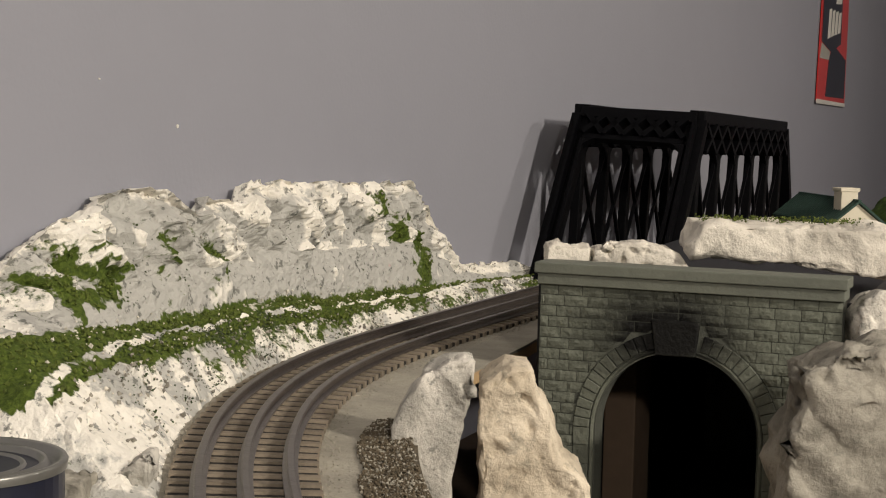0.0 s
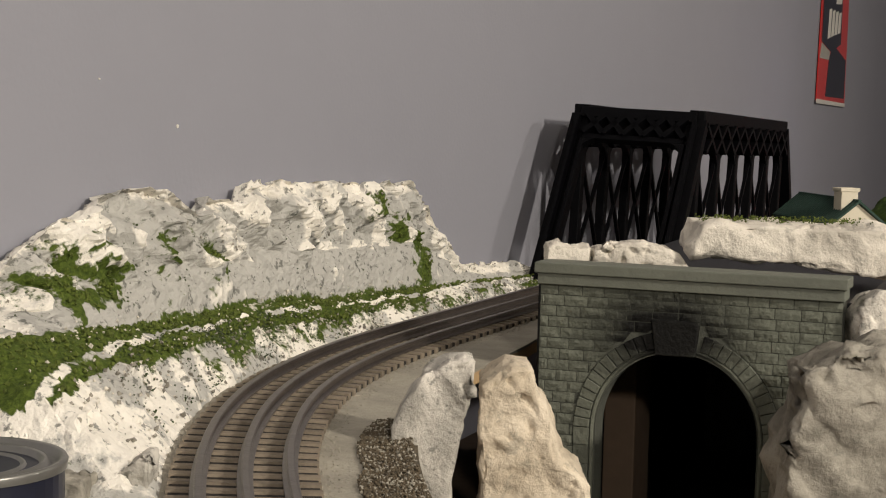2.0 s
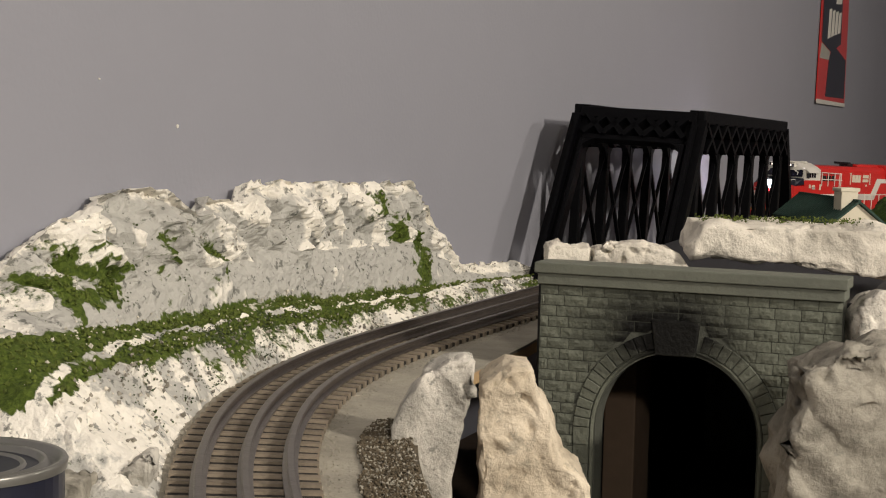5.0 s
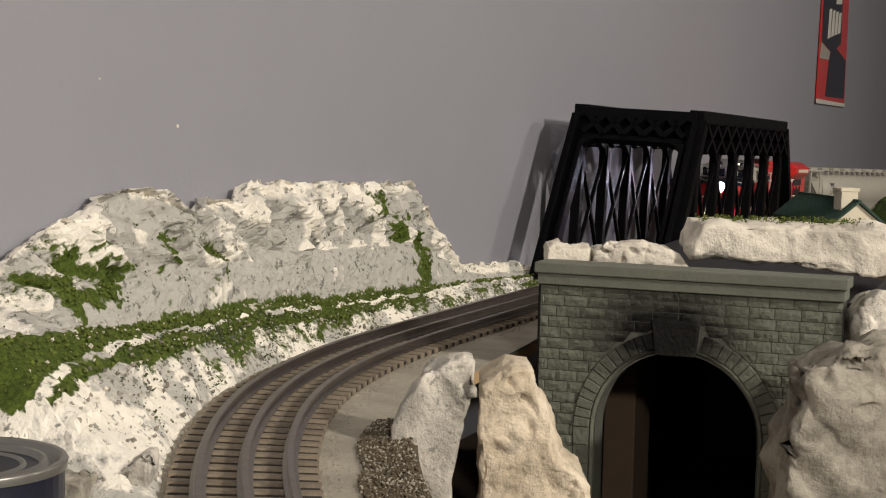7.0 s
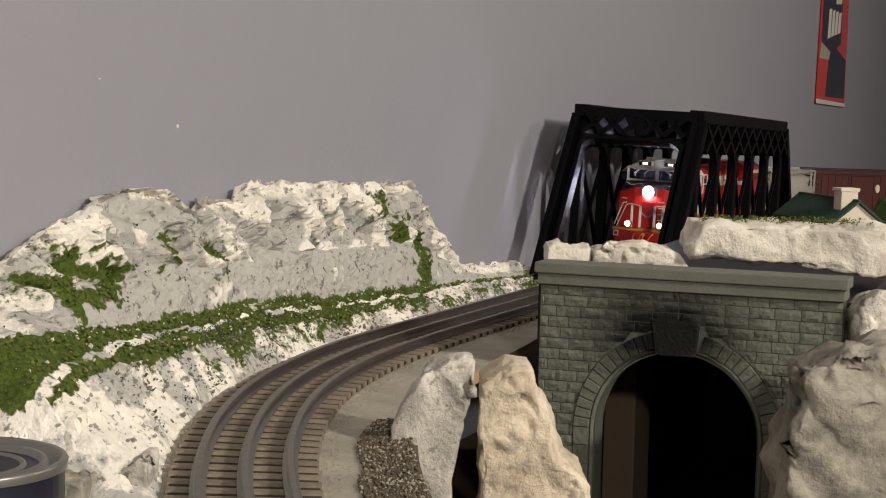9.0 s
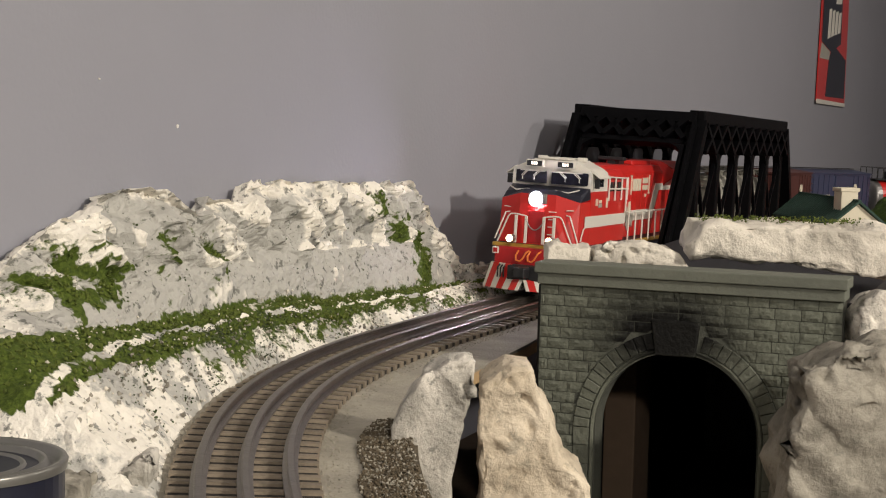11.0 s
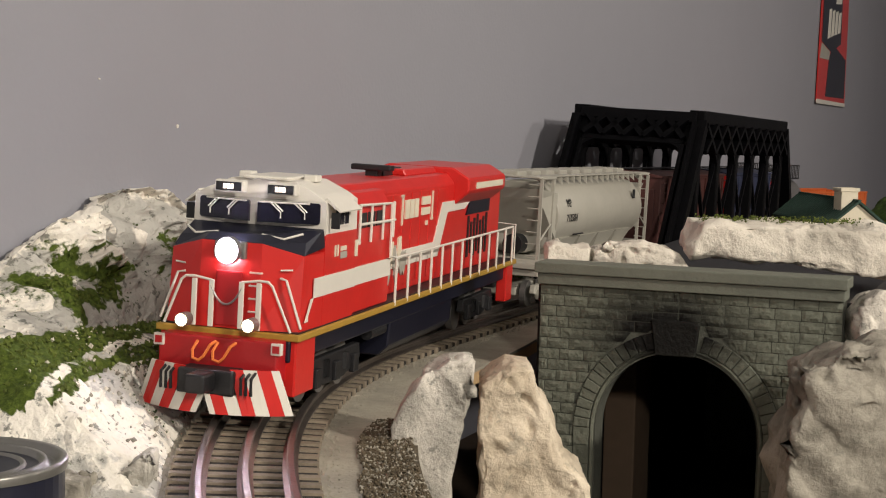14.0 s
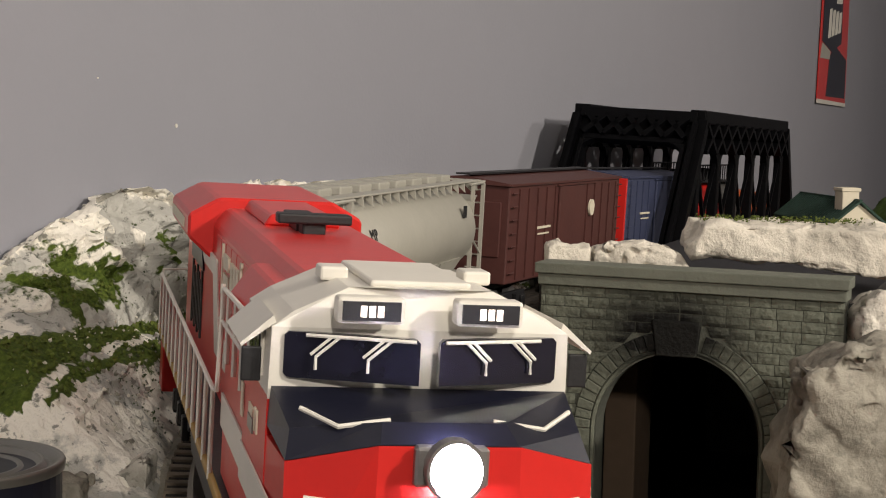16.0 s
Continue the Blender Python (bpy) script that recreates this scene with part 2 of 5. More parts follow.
def on_line(s, off=0.0):
    """The plan point at s metres along the track, off metres to the left of the train, and the heading."""
    x, y, a = (float(np.interp(s, LINE_S, v)) for v in (LX, LY, LINE_A))
    return x - math.sin(a) * off, y + math.cos(a) * off, a


def ride(s, front, back):
    """The pose in the plan of a vehicle whose nose is at s and whose bogies stand front and back metres behind it."""
    xa, ya, _ = on_line(s - front)
    xb, yb, _ = on_line(s - back)
    a = math.atan2(ya - yb, xa - xb)
    za, zb = rise(s - front), rise(s - back)
    tilt = math.atan2(za - zb, back - front)
    return TRACK @ Matrix.Translation((xa, ya, za)) @ Matrix.Rotation(a, 4, "Z") @ Matrix.Rotation(-tilt, 4, "Y") @ Matrix.Translation((front, 0, 0))


# ---------------------------------------------------------------- room
# Plan of the room: u along the wall behind the layout, n away from it.
WALL_0 = Vector((0.1063, 1.5867, 0))
DIR_U = Vector((0.354, 0.935, 0)).normalized()
DIR_N = Vector((DIR_U.y, -DIR_U.x, 0))
ROOM = Matrix((( DIR_U.x, DIR_N.x, 0, WALL_0.x), (DIR_U.y, DIR_N.y, 0, WALL_0.y), (0, 0, 1, 0), (0, 0, 0, 1)))
WALL_N = 0.0
FLOOR_Z, CEIL_Z = -0.75, 1.70


def spot(u, n, z=0.0):
    return WALL_0 + DIR_U * u + DIR_N * n + Vector((0, 0, z))


def room():
    for nm, b in (("wall_back", (-4.0, 3.2, WALL_N - 0.1, WALL_N)), ("wall_front", (-4.0, 3.2, 4.6, 4.7)),
                  ("wall_left", (-4.1, -4.0, WALL_N - 0.1, 4.7)), ("wall_right", (3.2, 3.3, WALL_N - 0.1, 4.7))):
        thing(nm, box(*b, FLOOR_Z, CEIL_Z), M_WALL, "painted grey room wall", "wall", ROOM, kind="structure")
    thing("floor", box(-4.1, 3.3, WALL_N - 0.1, 4.7, FLOOR_Z - 0.1, FLOOR_Z), M_FLOOR, "brown carpet floor", "floor", ROOM, kind="structure")
    thing("ceiling", box(-4.1, 3.3, WALL_N - 0.1, 4.7, CEIL_Z, CEIL_Z + 0.1), M_CEIL, "white painted ceiling", "ceiling", ROOM, kind="structure")
    t = empty("layout_table", "dark plywood table that carries the railway layout", "table")
    part("tabletop", box(-1.75, 2.3, WALL_N + 0.003, 1.75, TABLE_Z - 0.02, TABLE_Z, 0.002), M_TABLE, t, m=ROOM)
    for u in (-1.65, 0.2, 2.2):
        for n in (0.12, 1.65):
            part("leg", box(u - 0.03, u + 0.03, n - 0.03, n + 0.03, FLOOR_Z, TABLE_Z - 0.02, 0.002), M_TABLE, t, m=ROOM)


TABLE_Z = 0.03
room()
# ---------------------------------------------------------------- track


def ribbon(s0, s1, left, right, z0, z1, step=0.02):
    """A strip that follows the track between two offsets, given as functions of s."""
    rings, s = [], s0
    while s <= s1 + 1e-6:
        a, b = on_line(s, left(s)), on_line(s, right(s))
        h = rise(s)
        rings.append([(a[0], a[1], z1 + h), (b[0], b[1], z1 + h), (b[0], b[1], z0 + h), (a[0], a[1], z0 + h)])
        s += step
    return loft(rings)


TIE_TOP = -0.0048


def track():
    t = empty("railway_track", "three-rail model railway track with dark sleepers", "railway track", TRACK)
    for off in (-0.0168, 0.0, 0.0168):
        rings = []
        s = -3.3
        while s <= 1.97:
            prof = [(-0.0030, TIE_TOP), (-0.0030, TIE_TOP + 0.0007), (-0.0008, TIE_TOP + 0.0014), (-0.0008, -0.0016), (-0.0016, -0.0010), (-0.0016, -0.0003),
                    (-0.0011, 0.0), (0.0011, 0.0), (0.0016, -0.0003), (0.0016, -0.0010), (0.0008, -0.0016), (0.0008, TIE_TOP + 0.0014), (0.0030, TIE_TOP + 0.0007), (0.0030, TIE_TOP)]
            rings.append([(*on_line(s, off + p[0])[:2], p[1] + rise(s)) for p in prof])
            s += 0.015
        part("rail", loft(rings), M_RAIL, t)
    tie = None
    s = -0.9
    while s < 1.965:
        x, y, a = on_line(s)
        m = pose(x, y, rise(s), 0, 0, math.degrees(a) + random.uniform(-0.6, 0.6))
        if tie is None:
            tie = part("sleeper", prism([(-0.0029, TIE_TOP - 0.0045), (-0.0025, TIE_TOP), (0.0025, TIE_TOP), (0.0029, TIE_TOP - 0.0045)], -0.028, 0.028), M_TIE, t, m=m)
        else:
            twin(tie, m)
        s += 0.0126
    bed = lambda s: float(np.interp(s, [0.9, 1.05, 1.10, 1.15, 1.27, 1.38, 1.5, 1.7], [0.050, 0.056, 0.0608, 0.0639, 0.0645, 0.058, 0.050, 0.048]))
    r = thing("roadbed", ribbon(-3.3, 1.97, bed, lambda s: -0.038, TIE_TOP - 0.0048, TIE_TOP - 0.0032), M_BED, "grey-beige painted track roadbed", "roadbed", TRACK, kind="structure")
    # Added dark strip just below the sleeper tops, so the gaps look dark.
    thing("ballast_strip", ribbon(-3.3, 1.97, lambda s: 0.0272, lambda s: -0.0272, TIE_TOP - 0.0031, TIE_TOP - 0.0010), M_GAP, "dark strip added in the gaps between the sleepers", "ballast", TRACK, kind="structure")
    thing("roadbed_board", ribbon(-3.3, 1.97, lambda s: bed(s) - 0.0004, lambda s: -0.037, TIE_TOP - 0.0120, TIE_TOP - 0.0049), M_BOARD, "raw plywood board under the roadbed", "board", TRACK, kind="structure")


# ---------------------------------------------------------------- truss bridge
BRIDGE = ride(0.72, 0.0, 0.612) @ Matrix.Rotation(math.pi, 4, "Z")


def truss_bridge():
    """Local x runs away from the camera along the bridge, y across, z up from the rail tops."""
    b = empty("truss_bridge", "black plastic through-truss railway bridge over the track", "bridge", BRIDGE)
    L, W, HT = 0.612, 0.052, 0.1450
    x0, x1 = 0.100, L - 0.100
    n = 5
    px = [x0 + (x1 - x0) * i / n for i in range(n + 1)]
    part("deck", box(-0.015, L + 0.015, -W, W, -0.020, -0.0085, 0.001), M_BRIDGE, b)
    for sy in (-1, 1):
        y = sy * W
        g = part("truss_side", box(0, L, y - 0.005, y + 0.005, -0.012, 0.004, 0.0008), M_BRIDGE, b)
        part("top_chord", box(x0 - 0.004, x1 + 0.004, y - 0.007, y + 0.007, HT - 0.012, HT, 0.001), M_BRIDGE, g)
        part("lower_band", box(x0, x1, y - 0.0035, y + 0.0035, HT - 0.036, HT - 0.031, 0.0005), M_BRIDGE, g)
        for i, x in enumerate(px):
            part("post", box(x - 0.0052, x + 0.0052, y - 0.0040, y + 0.0045, 0.0, HT - 0.010, 0.0008), M_BRIDGE, g)
        for i in range(n):
            a, c = px[i], px[i + 1]
            h = (c - a) / 2
            for k in range(2):      # lattice of the upper band
                u, v = a + k * h, a + (k + 1) * h
                part("lattice_bar", beam((u, y, HT - 0.012), (v, y, HT - 0.036), 0.004, 0.0190, up=(0, 1, 0)), M_BRIDGE, g)
                part("lattice_bar", beam((u, y, HT - 0.036), (v, y, HT - 0.012), 0.004, 0.0190, up=(0, 1, 0)), M_BRIDGE, g)
            part("diagonal", beam((a, y, 0.0), (c, y, HT - 0.040), 0.003, 0.0032, up=(0, 1, 0)), M_BRIDGE, g)
            part("diagonal", beam((a, y, HT - 0.040), (c, y, 0.0), 0.003, 0.0032, up=(0, 1, 0)), M_BRIDGE, g)
            # curved gussets that turn each opening into an arch
            zt = HT - 0.032
            for sx in (-1, 1):
                r = h - 0.0045
                cx = (a + c) / 2
                ex = cx + sx * r
                pts = [(ex, zt), (cx + sx * r * 0.05, zt)] + [(cx + sx * r * math.sin(q * math.pi / 12), zt - 0.020 + 0.020 * math.cos(q * math.pi / 12)) for q in range(1, 7)]
                part("gusset", prism(pts, y - 0.003, y + 0.003), M_BRIDGE, g)
        # inclined end posts
        for ex, tx in ((0.0, x0), (L, x1)):
            part("end_post", beam((ex, y, -0.012), (tx, y, HT - 0.011), 0.011, 0.017, up=(0, 1, 0)), M_BRIDGE, g)
            part("end_post_flange", beam((ex - 0.010 * (1 if ex == 0 else -1), y, -0.012), (tx - 0.010 * (1 if ex == 0 else -1), y, HT - 0.011), 0.013, 0.003, up=(0, 1, 0)), M_BRIDGE, g)
    # end portals, in the slope of the end posts
    lean = math.atan2(x0, HT)
    for ex, sgn in ((0.0, 1), (L, -1)):
        m = Matrix.Translation((ex, 0, -0.002)) @ Matrix.Rotation(sgn * lean, 4, "Y")
        hl = math.hypot(x0, HT)
        zb, zt = hl - 0.036, hl
        w = W - 0.007
        p = part("portal_frame", box(-0.004, 0.004, -W, W, zt - 0.013, zt - 0.002, 0.0008), M_BRIDGE, b, m=m)
        part("portal_beam", box(-0.004, 0.004, -w, w, zb, zb + 0.005, 0.0006), M_BRIDGE, p)
        nb = 5
        for i in range(nb):
            a, c = -w + 2 * w * i / nb, -w + 2 * w * (i + 1) / nb
            part("lattice_bar", beam((0, a, zb + 0.005), (0, c, zt - 0.010), 0.0050, 0.0130, up=(1, 0, 0)), M_BRIDGE, p)
            part("lattice_bar", beam((0, a, zt - 0.010), (0, c, zb + 0.005), 0.0050, 0.0130, up=(1, 0, 0)), M_BRIDGE, p)
        for sy in (-1, 1):
            r = 0.014
            pts = [(sy * w, zb + 0.001), (sy * (w - r), zb + 0.001)] + [(sy * (w - r + r * math.sin(q * math.pi / 12)), zb - r + r * math.cos(q * math.pi / 12)) for q in range(1, 7)]
            part("corner_gusset", prism(pts, -0.0035, 0.0035, "x"), M_BRIDGE, p)
            part("portal_jamb", box(-0.004, 0.004, sy * w - 0.002, sy * w + 0.002, 0.0, zb, 0.0005), M_BRIDGE, p)
    # cross bracing under the top chords
    for i in range(1, n):
        part("top_strut", box(px[i] - 0.003, px[i] + 0.003, -W, W, HT - 0.008, HT - 0.002, 0.0005), M_BRIDGE, b)
    for i in range(n):
        part("top_brace", beam((px[i], -W, HT - 0.005), (px[i + 1], W, HT - 0.005), 0.003, 0.002), M_BRIDGE, b)
        part("top_brace", beam((px[i], W, HT - 0.0052), (px[i + 1], -W, HT - 0.0052), 0.003, 0.002), M_BRIDGE, b)


# ---------------------------------------------------------------- tunnel portal
PORTAL_L, PORTAL_R = Vector((0.0545, 0.930, 0)), Vector((0.2085, 0.874, 0))
P_AX = (PORTAL_R - PORTAL_L).normalized()
PW = (PORTAL_R - PORTAL_L).length
PORTAL = Matrix(((P_AX.x, -P_AX.y, 0, PORTAL_L.x), (P_AX.y, P_AX.x, 0, PORTAL_L.y), (0, 0, 1, 0), (0, 0, 0, 1)))
P_TOP = 0.2135
ARCH_X, ARCH_R, ARCH_Z = 0.0777, 0.0443, 0.1236


def tunnel_portal():
    """Local x along the face, y into the hill, z up from the room's zero."""
    pz = P_TOP - 0.0115
    b = empty("tunnel_portal", "grey-green cut-stone tunnel portal with a soot-stained keystone", "tunnel portal", PORTAL)
    # core wall with the arched opening through it
    arc = [(ARCH_X + ARCH_R * math.cos(q * math.pi / 24), ARCH_Z + ARCH_R * math.sin(q * math.pi / 24)) for q in range(25)]
    pts = [(0, TABLE_Z), (0, pz), (PW, pz), (PW, TABLE_Z), (ARCH_X + ARCH_R, TABLE_Z)] + arc + [(ARCH_X - ARCH_R, TABLE_Z)]
    # Added black box behind the arch; its colour stands in for the tunnel's shade.
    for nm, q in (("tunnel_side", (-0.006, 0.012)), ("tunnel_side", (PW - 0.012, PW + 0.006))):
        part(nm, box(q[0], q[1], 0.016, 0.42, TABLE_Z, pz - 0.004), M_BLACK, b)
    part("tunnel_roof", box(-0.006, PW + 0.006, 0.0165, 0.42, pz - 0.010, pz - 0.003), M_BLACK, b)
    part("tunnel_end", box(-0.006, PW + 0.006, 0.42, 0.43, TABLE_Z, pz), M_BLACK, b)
    part("inner_plank", box(0.0125, 0.032, 0.10, 0.14, TABLE_Z, pz - 0.012, 0.001), M_TABLE, b, "bare wooden plank inside the tunnel")
    part("core_wall", prism(pts, 0.0, 0.016), M_JOINT, b)
    part("coping", box(-0.0025, PW + 0.0025, -0.0055, 0.018, P_TOP - 0.0058, P_TOP, 0.0006), M_COPE, b)
    part("string_course", box(-0.001, PW + 0.001, -0.0035, 0.017, pz - 0.0005, P_TOP - 0.0059, 0.0004), M_COPE, b)
    ring, lip = 0.0122, 0.0034
    ch = 0.00595
    z, row = pz - 0.0004, 0
    while z - ch > TABLE_Z:
        x = -random.uniform(0.001, 0.004) - (0.0062 if row % 2 else 0.0)
        while x < PW:
            w = random.uniform(0.0110, 0.0150)
            a, c = max(x, 0.0), min(x + w, PW)
            x += w
            # cut the stone back to the ring of the arch
            rr = ARCH_R + ring + 0.0002
            hw = rr if z - ch < ARCH_Z else math.sqrt(max(rr * rr - (z - ch - ARCH_Z) ** 2, 0))
            hw2 = rr if z < ARCH_Z else math.sqrt(max(rr * rr - (z - ARCH_Z) ** 2, 0))
            pieces = [(a, c, 0, 0)]
            if a < ARCH_X + hw and c > ARCH_X - hw:
                pieces = [(a, min(c, ARCH_X - hw), 0, max(0.0, min(c, ARCH_X - hw2) - min(c, ARCH_X - hw))), (max(a, ARCH_X + hw), c, min(0.0, max(a, ARCH_X + hw2) - max(a, ARCH_X + hw)), 0)]
            for p, q, da, dc in pieces:
                if q - p < 0.0012:
                    continue
                d = random.uniform(0.0005, 0.0009)
                tx, tz = random.uniform(-0.0006, 0.0006), random.uniform(-0.0005, 0.0005)
                sd = random.uniform(0, 50)
                bm = bmesh.new()
                g = 0.00026
                nx, nz = 5, 3
                vs = []
                for j in range(nz + 1):
                    fz = j / nz
                    l, r_ = p + g + da * fz, q - g + dc * fz
                    line = []
                    for i in range(nx + 1):
                        fx = i / nx
                        rim = i in (0, nx) or j in (0, nz)
                        e = 0.0005 * noise.noise(Vector((fx * 3.1 + sd, fz * 2.3, sd))) if not rim else 0.0
                        wob = 0.0 if i in (0, nx) else random.uniform(-0.0003, 0.0003)
                        line.append(bm.verts.new((l + (r_ - l) * fx + wob, -0.0004 if rim else -d - e + tx * (fx - 0.5) + tz * (fz - 0.5) - random.uniform(0, 0.00025), z - ch + g + (ch - 2 * g) * fz)))
                    vs.append(line)
                for j in range(nz):
                    for i in range(nx):
                        bm.faces.new((vs[j][i], vs[j][i + 1], vs[j + 1][i + 1], vs[j + 1][i]))
                edge = vs[0] + [vs[j][nx] for j in range(1, nz + 1)] + vs[nz][-2::-1] + [vs[j][0] for j in range(nz - 1, 0, -1)]
                back = [bm.verts.new((v.co.x, 0.0005, v.co.z)) for v in edge]
                for i in range(len(edge)):
                    k = (i + 1) % len(edge)
                    bm.faces.new((edge[i], back[i], back[k], edge[k]))
                part("stone", bm, M_STONE, b)
        z -= ch
        row += 1
    # ring stones round the arch, with a smooth rounded lip inside them
    na = 31
    for i in range(na):
        a0, a1 = math.pi * i / na + 0.004, math.pi * (i + 1) / na - 0.004
        if abs(i - na // 2) <= 2:
            continue
        pr = []
        for rr, aa in ((ARCH_R + lip, a0), (ARCH_R + ring, a0), (ARCH_R + ring, a1), (ARCH_R + lip, a1)):
            pr.append((ARCH_X + rr * math.cos(aa), ARCH_Z + rr * math.sin(aa)))
        part("ring_stone", prism(pr, -random.uniform(0.0008, 0.0019), 0.014, bev=0.00035), M_STONE, b)
    for sx in (-1, 1):
        zz = ARCH_Z - 0.0002
        while zz > TABLE_Z + 0.004:
            x0, x1 = sorted((ARCH_X + sx * (ARCH_R + lip), ARCH_X + sx * (ARCH_R + ring)))
            h = random.uniform(0.0085, 0.0150)
            part("ring_stone", box(x0, x1, -random.uniform(0.0006, 0.0013), 0.014, zz - h + 0.0002, zz, 0.0003), M_STONE, b)
            zz -= h
    prof = [(lip - 0.0002, -0.0004), (lip - 0.0010, -0.0013), (0.0014, -0.0010), (0.0003, 0.0012), (0.0, 0.0158), (lip - 0.0002, 0.0158)]
    rings = []
    for k in range(-6, 31):
        a = math.pi * min(max(k, 0), 24) / 24
        drop = (TABLE_Z + 0.001 - ARCH_Z) * (max(-k, 0) + max(k - 24, 0)) / 6
        rings.append([(ARCH_X + (ARCH_R + o) * math.cos(a), y, ARCH_Z + (ARCH_R + o) * math.sin(a) + drop) for o, y in prof])
    part("arch_lip", loft(rings), M_STONE, b)
    kz = ARCH_Z + ARCH_R
    part("keystone", prism([(0.0660, kz - 0.0012), (0.0632, kz + 0.0182), (0.0895, kz + 0.0176), (0.0876, kz - 0.0012)], -0.0036, 0.014, bev=0.0006), M_STONE, b, "soot-blackened keystone")


# soot: a dark streaky stain over the stones round the keystone
nt = M_STONE.node_tree
geo = nt.nodes.new("ShaderNodeNewGeometry")


def vec_node(op, a, b_):
    n = nt.nodes.new("ShaderNodeVectorMath")
    n.operation = op
    nt.links.new(a, n.inputs[0])
    n.inputs[1].default_value = b_
    return n


rel = vec_node("SUBTRACT", geo.outputs["Position"], PORTAL @ Vector((0.0700, 0, 0.1775)))
flat_ = vec_node("MULTIPLY", rel.outputs[0], (0.72, 0.72, 1.25))
far_ = nt.nodes.new("ShaderNodeVectorMath")
far_.operation = "LENGTH"
nt.links.new(flat_.outputs[0], far_.inputs[0])
streak = vec_node("MULTIPLY", geo.outputs["Position"], (45, 45, 260))
wob = nt.nodes.new("ShaderNodeTexNoise")
wob.inputs["Scale"].default_value, wob.inputs["Detail"].default_value = 1.0, 5
nt.links.new(streak.outputs[0], wob.inputs["Vector"])
wsum = nt.nodes.new("ShaderNodeMath")
wsum.operation = "MULTIPLY_ADD"
nt.links.new(wob.outputs["Fac"], wsum.inputs[0])
wsum.inputs[1].default_value = 0.030
nt.links.new(far_.outputs["Value"], wsum.inputs[2])
rng = nt.nodes.new("ShaderNodeMapRange")
rng.inputs["From Min"].default_value, rng.inputs["From Max"].default_value = 0.0300, 0.0580
nt.links.new(wsum.outputs[0], rng.inputs["Value"])
smx = nt.nodes.new("ShaderNodeMix")
smx.data_type = "RGBA"
bs = nt.nodes["Principled BSDF"]
old = bs.inputs["Base Color"].links[0].from_socket
smx.inputs["A"].default_value = (0.008, 0.008, 0.0075, 1)
nt.links.new(rng.outputs[0], smx.inputs["Factor"])
nt.links.new(old, smx.inputs["B"])
nt.links.new(smx.outputs["Result"], bs.inputs["Base Color"])
# ---------------------------------------------------------------- plaster rock scenery
TRK_U, TRK_N = [], []
for s_ in np.arange(0.0, 1.95, 0.02):
    q_ = TRACK @ Vector((*on_line(s_)[:2], rise(s_))) - WALL_0
    TRK_U.append(q_.dot(DIR_U))
    TRK_N.append(q_.dot(DIR_N))
TRK_U, TRK_N = TRK_U[::-1], TRK_N[::-1]
RIDGE_U = [-1.30, -1.10, -0.98, -0.894, -0.869, -0.807, -0.761, -0.723, -0.710, -0.698, -0.659, -0.653, -0.497, -0.489, -0.483, -0.396, -0.361, -0.323, -0.304, -0.157, -0.116, -0.08]
RIDGE_Z = [0.130, 0.165, 0.195, 0.217, 0.231, 0.247, 0.254, 0.243, 0.236, 0.245, 0.239, 0.251, 0.245, 0.236, 0.245, 0.241, 0.217, 0.189, 0.175, 0.164, 0.152, 0.146]
LEDGE_U = [-1.30, -1.035, -1.0, -0.885, -0.754, -0.672, -0.589, -0.498, -0.333, -0.223, -0.10]
LEDGE_Z = [0.110, 0.150, 0.183, 0.184, 0.178, 0.174, 0.168, 0.164, 0.162, 0.156, 0.148]
CLIFF_U = [-1.30, -1.04, -0.985, -0.912, -0.815, -0.710, -0.635, -0.553, -0.460, -0.287, -0.174, -0.10]
CLIFF_Z = [0.120, 0.165, 0.205, 0.197, 0.189, 0.185, 0.183, 0.176, 0.172, 0.161, 0.155, 0.148]


def rough(p, amp, freq, octaves=5, seed=0.0):
    return amp * noise.fractal(Vector((p[0] * freq + seed, p[1] * freq - seed, p[2] * freq)), 0.75, 2.1, octaves)


def crag(p, amp, freq, seed=0.0):
    """Sharp facets: distance to the second nearest of scattered points less that to the nearest."""
    d = noise.voronoi(Vector((p[0] * freq + seed, p[1] * freq, p[2] * freq + seed)))[0]
    return amp * (d[1] - d[0] - 0.3)


